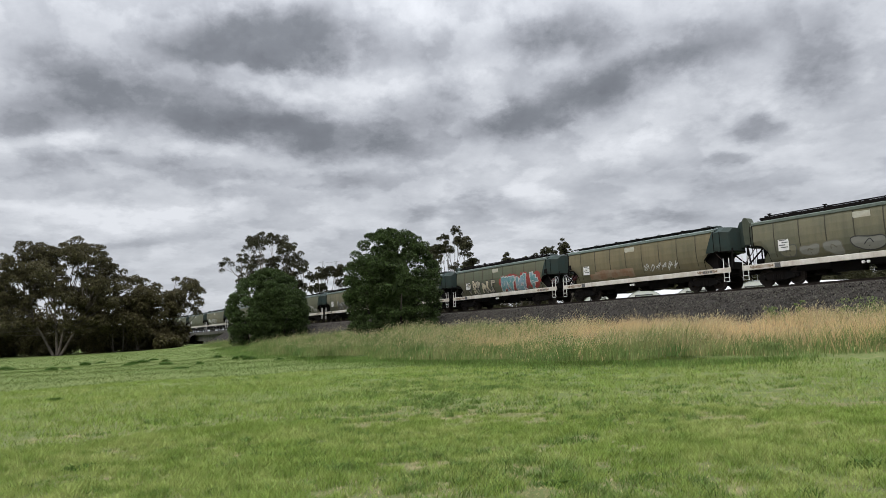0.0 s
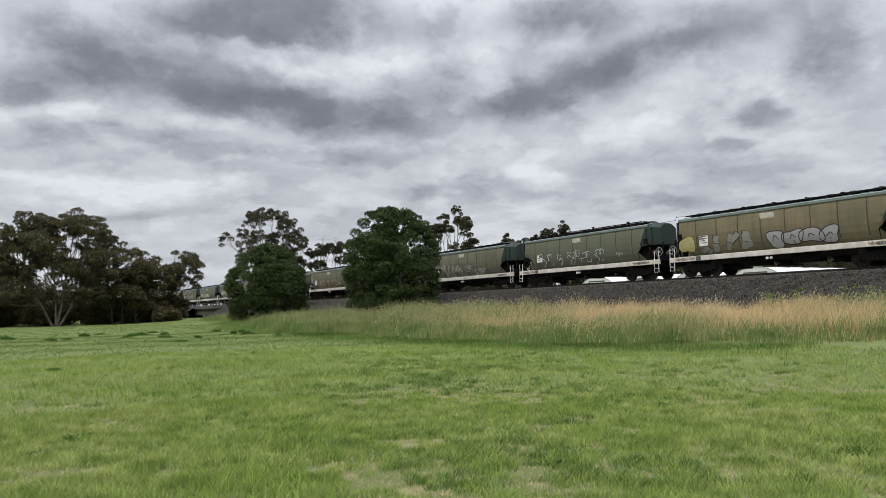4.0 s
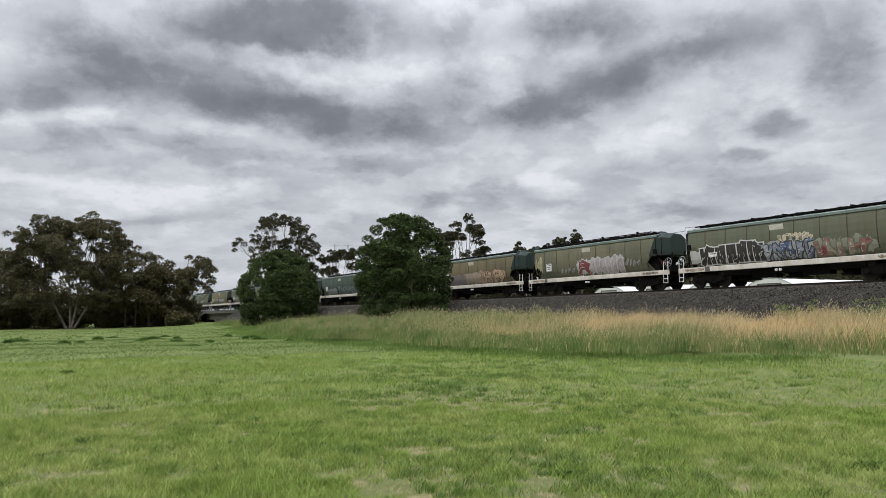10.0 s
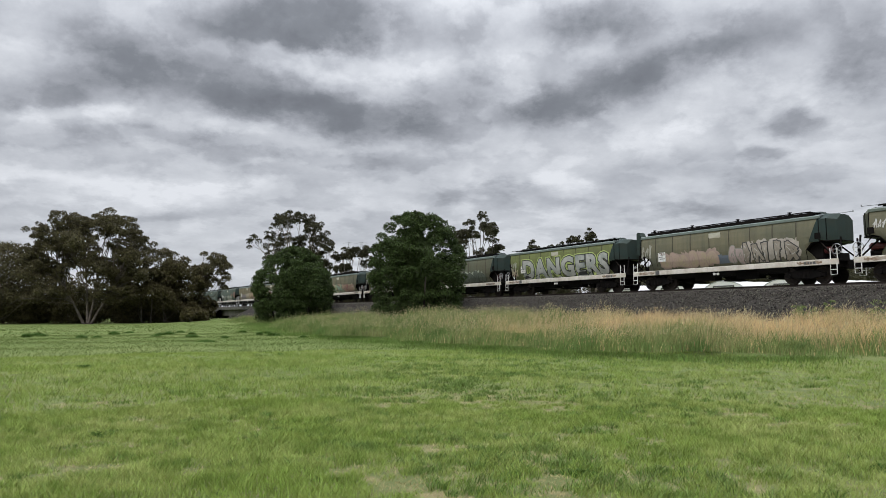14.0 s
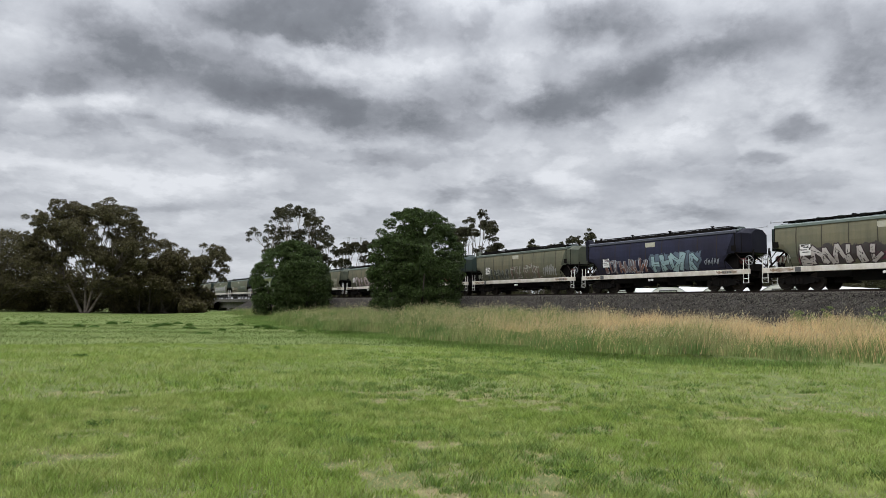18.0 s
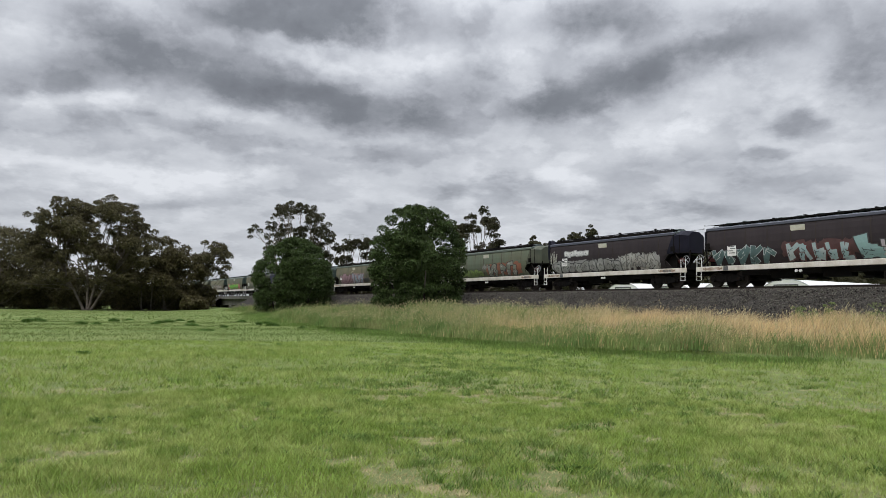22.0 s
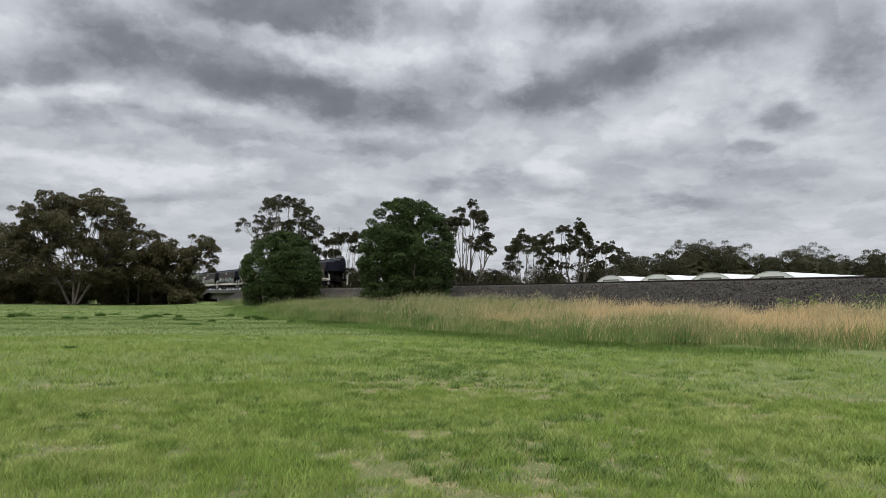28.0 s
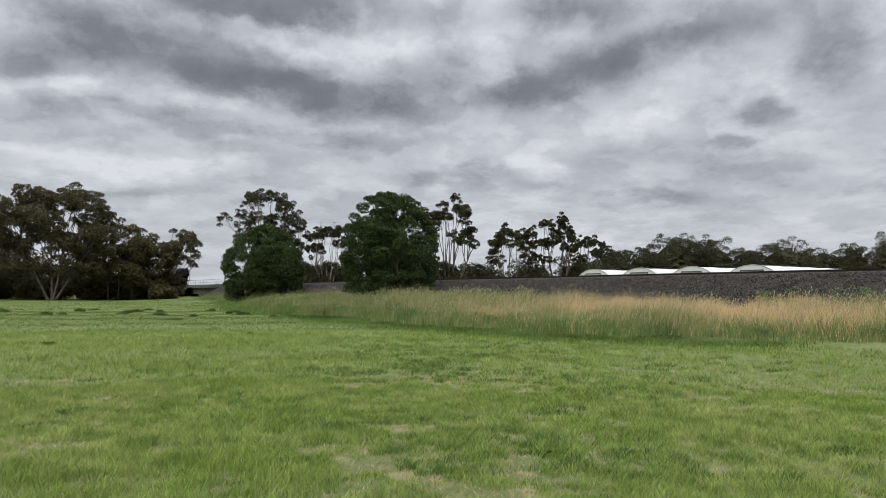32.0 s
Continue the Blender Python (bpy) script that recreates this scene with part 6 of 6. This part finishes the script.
def build_long_grass():
    rng = np.random.default_rng(6)
    k = 370000
    s = rng.uniform(-28, 85, k)
    s = np.where(rng.uniform(0, 1, k) < 0.6, rng.uniform(-24, 25, k), s)
    off = rng.uniform(6.9, 24.8, k)
    edge = front_of(s) + 0.9 + 1.5 * (value_noise(s, off, 1.4, 8) - 0.5) * 2 + 2.2 * (value_noise(s, off, 5.0, 18) - 0.5)
    x = TRACK.x + s * ALONG.x + off * NEAR.x
    y = TRACK.y + s * ALONG.y + off * NEAR.y
    depth = edge - off
    v = value_noise(x, y, 1.3, 9) * 0.6 + value_noise(x, y, 4.0, 10) * 0.4
    keep = (depth > 0) & (rng.uniform(0, 1, k) < (0.30 + 1.0 * v) * np.clip(0.12 + depth / 2.6, 0, 1))
    s, off, x, y, depth, v = [a[keep] for a in (s, off, x, y, depth, v)]
    h = (0.12 + 0.74 * np.clip(depth / 4.0, 0, 1) ** 0.9) * (0.25 + 1.4 * v) * rng.uniform(0.55, 1.3, len(x)) * (1 + 0.3 * np.clip(s / 15, 0, 1))
    z = np.maximum(grid_rise(x, y), np.interp(off, [5.3, 6.2, 7.4], [1.27, 0.78, 0.25]))
    # dry straw grows in the middle of the strip, green along its front and towards the bridge
    dry = np.clip((depth - 1.6) / 4.2, 0.06, 1) * np.clip((14 - s) / 11, 0.10, 1)
    isdry = rng.uniform(0, 1, len(x)) < dry * np.clip(0.35 + 1.1 * value_noise(x, y, 3.0, 12), 0, 1)
    for name, mat, m, label in (("long_grass", "tall_green", ~isdry, "long green grass beside the embankment"), ("dry_grass", "tall_dry", isdry, "long straw-yellow dry grass beside the embankment")):
        V, F = strips(rng, x[m], y[m], z[m] - 0.02, h[m], rng.uniform(0.010, 0.020, m.sum()) if mat == "tall_dry" else rng.uniform(0.012, 0.028, m.sum()), (0.12, 0.03), 0.28, 2)
        tagged(new(name, big_mesh(name, V, F, M[mat])), label, "grass", kind="stuff")
    # longer, darker grass in front of the strip, thinning into the lawn
    k2 = 90000
    s2 = rng.uniform(-26, 62, k2)
    d2 = rng.exponential(1.5, k2) - 1.2
    o2 = front_of(s2) + 0.9 + d2
    x2 = TRACK.x + s2 * ALONG.x + o2 * NEAR.x
    y2 = TRACK.y + s2 * ALONG.y + o2 * NEAR.y
    m = rng.uniform(0, 1, k2) < np.clip(1.9 * value_noise(x2, y2, 1.2, 31) - 0.25, 0, 1)
    x2, y2, d2 = x2[m], y2[m], d2[m]
    V, F = strips(rng, x2, y2, grid_rise(x2, y2) - 0.01, 0.24 * np.exp(-np.maximum(d2, 0) / 2.2) * rng.uniform(0.4, 1.3, len(x2)), rng.uniform(0.012, 0.026, len(x2)), (0.06, 0.02), 0.5, 2)
    tagged(new("verge_grass", big_mesh("verge_grass", V, F, M["tuft"])), "darker rank grass thinning from the strip into the lawn", "grass", kind="stuff")
    # seed heads on the taller stems
    m = (rng.uniform(0, 1, len(x)) < 0.10) & (h > 0.5)
    q = np.stack([x[m], y[m], z[m] + h[m] * 0.9], -1)
    n = len(q)
    d = np.stack([rng.normal(0.04, 0.04, n), rng.normal(0, 0.04, n), rng.uniform(0.06, 0.15, n)], -1)
    w = np.stack([rng.uniform(0.006, 0.014, n), rng.uniform(-0.01, 0.01, n), np.zeros(n)], -1)
    V = np.stack([q, q + d * 0.5 + w, q + d, q + d * 0.5 - w], 1).reshape(-1, 3)
    tagged(new("seed_heads", big_mesh("seed_heads", V, np.arange(4 * n).reshape(-1, 4), M["seed"])), "pale seed heads of the long grass", "grass", kind="stuff")


build_long_grass()


def weed_clump(x, y, r, h, seed):
    """A low clump of broad dark weed leaves."""
    rng = np.random.default_rng(seed)
    k = 280
    a, d = rng.uniform(0, 6.28, k), r * np.sqrt(rng.uniform(0, 1, k))
    px, py = d * np.cos(a), 0.6 * d * np.sin(a)
    V, F = strips(rng, px, py, np.full(k, -0.03), h * rng.uniform(0.5, 1.2, k) * (1.1 - 0.6 * d / r), rng.uniform(0.03, 0.07, k), (0.05, 0), 0.7, 2)
    ob = new("weed_clump")
    leaves = part("leaves", big_mesh("leaves", V, F, M["blade_dark"]), None, ob)
    leaves["kind"] = "stuff"
    ob.location = (x, y, float(grid_rise(np.array(x), np.array(y))))
    tagged(ob, "low clump of dark green weeds in the short grass", "weed", "weed clumps in the paddock")


def tall_weed(s, off, h, r, seed, label="upright green weed at the foot of the stone bank"):
    """An upright bushy weed growing out of the foot of the bank."""
    rng = np.random.default_rng(seed)
    p = spot(s, off)
    z = max(float(grid_rise(np.array(p.x), np.array(p.y))), float(np.interp(off, [5.3, 6.2, 7.4], [1.27, 0.78, 0.25])))
    root = tagged(new("tall_weed"), label, "weed", "weeds along the embankment")
    root.location = (p.x, p.y, z - 0.02)
    n = 9
    a = rng.uniform(0, 6.28, n)
    tips = [(r * math.cos(t) * rng.uniform(0.3, 1), r * math.sin(t) * rng.uniform(0.3, 1), h * rng.uniform(0.6, 1.0)) for t in a]
    stems = Geo()
    for x, y, zz in tips:
        stems.tube([(0, 0, 0), (x * 0.4, y * 0.4, zz * 0.5), (x, y, zz)], [0.012, 0.01, 0.005], 4, False)
    part("stem", stems, M["blade_dark"], root)
    cl = [(x * f, y * f, zz * f, r * 0.35) for x, y, zz in tips for f in (0.5, 0.75, 1.0)]
    V, F = leaf_cloud(rng, cl, 900, 0.065)
    crown = part("leaves", big_mesh("leaves", V, F, M["tall_green"]), None, root)
    crown["kind"] = "stuff"


for i, (s_, o_, h_, r_) in enumerate(((-6.7, 7.4, 1.15, 0.6), (-10.2, 7.3, 1.35, 0.8), (-11.4, 7.6, 1.2, 0.7), (-7.2, 6.4, 1.35, 0.25), (-9.0, 6.8, 1.0, 0.3), (4.5, 7.5, 0.9, 0.5), (31, 8.0, 1.1, 0.7))):
    tall_weed(s_, o_, h_, r_, 500 + i)

# darker leafy weeds in the front edge of the long grass
for i in range(22):
    r_ = random.Random(900 + i)
    s_ = -16 + 1.9 * i + r_.uniform(-0.8, 0.8)
    tall_weed(s_, float(front_of(s_)) - r_.uniform(0.9, 2.8), r_.uniform(0.22, 0.5), r_.uniform(0.3, 0.7), 600 + i, "low leafy green weed in the front of the long grass")

# an old timber baulk lying on the stones
log = part("timber_baulk", Geo().loft([[(x, 0.13 * math.cos(a) * (1 - 0.1 * (k == 2)), 0.11 * math.sin(a)) for a in (0.3, 1.3, 2.2, 3.4, 4.4, 5.4)] for k, x in enumerate((-1.6, 0.2, 1.6))]), M["timber"])
log.matrix_world = Matrix.Translation(spot(23.5, 4.6, 1.72)) @ pose(0, 0, 0, -28, 0, HEADING + 3)
tagged(log, "old grey timber baulk lying on the ballast slope", "timber")

WEED_ROW = random.Random(4)
for i in range(26):
    weed_clump(-31 + 1.0 * i + WEED_ROW.uniform(-0.8, 0.8), 51 + WEED_ROW.uniform(-8, 8) + 0.15 * (26 - i), WEED_ROW.uniform(0.22, 0.5), WEED_ROW.uniform(0.22, 0.45), 300 + i)
for i, (x, y, r, h) in enumerate(((-10.9, 21.4, 0.28, 0.16), (4.35, 7.0, 0.25, 0.12), (1.25, 6.9, 0.22, 0.10), (-4.4, 9.6, 0.7, 0.09), (-13.5, 40, 0.5, 0.2))):
    weed_clump(x, y, r, h, 340 + i)


# ---- polytunnels behind the railway ----
def polytunnel(x, y, length):
    root = tagged(new("polytunnel"), "white plastic polytunnel with a rounded roof", "greenhouse", "row of polytunnels")
    root.matrix_world = pose(x, y, 0, 0, 0, 30.74)
    wd, top = 4.1, 5.4
    arc = [(wd * math.cos(a), 2.6 + (top - 2.6) * math.sin(a)) for a in (math.pi * i / 14 for i in range(15))]
    prof = [(wd, 0.0)] + arc + [(-wd, 0.0)]
    g = Geo().loft([[(x0, py, pz - 0.06 * (k % 2)) for py, pz in prof] for k, x0 in enumerate(np.linspace(0, length, 31))], False, False)
    part("cover", g, M["plastic"], root)
    g = Geo()
    g.add([(-0.004, py, pz) for py, pz in prof], [tuple(range(len(prof)))])
    part("end_wall", g, M["sheet"], root)
    g = Geo()
    for y0, y1, z0, z1 in ((-1.6, -1.45, 0, 4.75), (1.45, 1.6, 0, 4.75), (-1.6, 1.6, 4.62, 4.78)):
        g.box(-0.06, -0.005, y0, y1, z0, z1)
    part("door_frame", g, M["frame"], root)
    g = Geo()
    g.tube([(-0.02, py, pz) for py, pz in prof], 0.05, 5, False)
    part("end_hoop", g, M["galv"], root)
    return root


for i in range(4):
    polytunnel(41.4 - 4.87 * i, 85 + 6.7 * i, 62)


# ---- bridge ----
def build_bridge():
    root = tagged(new("railway_bridge"), "low grey concrete railway bridge on piers", "bridge", kind="structure")
    root.matrix_world = Matrix.Translation(TRACK) @ pose(0, 0, 0, 0, 0, HEADING)
    part("deck", Geo().box(97, 124, -2.9, 2.9, 2.25, 2.80, 0.05), M["concrete"], root)
    for y in (-2.0, 2.0):
        part("girder", Geo().box(97, 124, y - 0.35, y + 0.35, 1.1, 2.25, 0.03), M["concrete"], root)
    for x in (97.5, 106.2, 114.8, 123.5):
        part("pier", Geo().box(x - 0.5, x + 0.5, -2.7, 2.7, -2.0, 1.1, 0.1), M["concrete"], root)
    for y in (-2.85, 2.85):
        for i in range(14):
            part("rail_post", Geo().tube([(97.5 + 2 * i, y, 2.8), (97.5 + 2 * i, y, 3.8)], 0.03), M["frame"], root)
        for z in (3.3, 3.8):
            part("hand_rail", Geo().tube([(97, y, z), (124, y, z)], 0.025), M["frame"], root)


build_bridge()


# ---- far power pylon ----
def pylon(x, y, h):
    root = tagged(new("power_pylon"), "thin grey lattice power pylon far away", "pylon", "far power pylons")
    root.location = (x, y, 0)
    g = Geo()
    for sx, sy in ((-1, -1), (1, -1), (1, 1), (-1, 1)):
        g.tube([(sx * 3, sy * 3, 0), (sx * 0.5, sy * 0.5, h)], 0.07, 4)
    for i in range(9):
        a, b = i / 9, (i + 1) / 9
        wa, wb = 3 - 2.4 * a, 3 - 2.4 * b
        g.tube([(-wa, -wa, a * h), (wb, -wb, b * h)], 0.035, 4)
        g.tube([(wa, -wa, a * h), (-wb, -wb, b * h)], 0.035, 4)
    part("tower", g, M["galv"], root)
    for z, hw in ((0.98, 4.5), (0.88, 5.5), (0.78, 4.5)):
        part("cross_arm", Geo().tube([(-hw, 0, h * z), (0, 0, h * z + 0.8), (hw, 0, h * z)], 0.10, 4), M["galv"], root)


pylon(-70.5, 520, 54)
pylon(-66.0, 560, 58)


# ---- what moves ----
SPEED = 19.95
# the train eases its pace: seconds, metres ahead of an even run
EASE = [(0, -1.07), (4, -0.80), (8, -0.32), (12, -0.08), (16, 0.30), (18, 0.38), (20, 0.26), (24, -0.15), (26, -1.35), (28, -2.60), (32, -3.6)]


def motions():
    for index, root in WAGONS:
        rows = []
        for t, ease in EASE:
            p = spot(SPEED * (t - 9.0) + ease - LENGTH * index - LENGTH / 2, 0, RAIL_Z)
            rows.append((t, Matrix.Translation(p) @ pose(0, 0, 0, 0, 0, HEADING)))
        walk(root, rows)
    # all wheelsets roll alike, so they share one set of keys
    turn = math.degrees(SPEED / FPS / 0.46)
    first = WHEELSETS[0]
    walk(first, [(k / FPS, pose(0, 0, 0, 0, (turn * k) % 360, 0)) for k in range(32 * FPS + 1)])
    for ws in WHEELSETS[1:]:
        ws.rotation_mode = "QUATERNION"
        ws.animation_data_create()
        ws.animation_data.action = first.animation_data.action
        ws.animation_data.action_slot = first.animation_data.action_slot


motions()
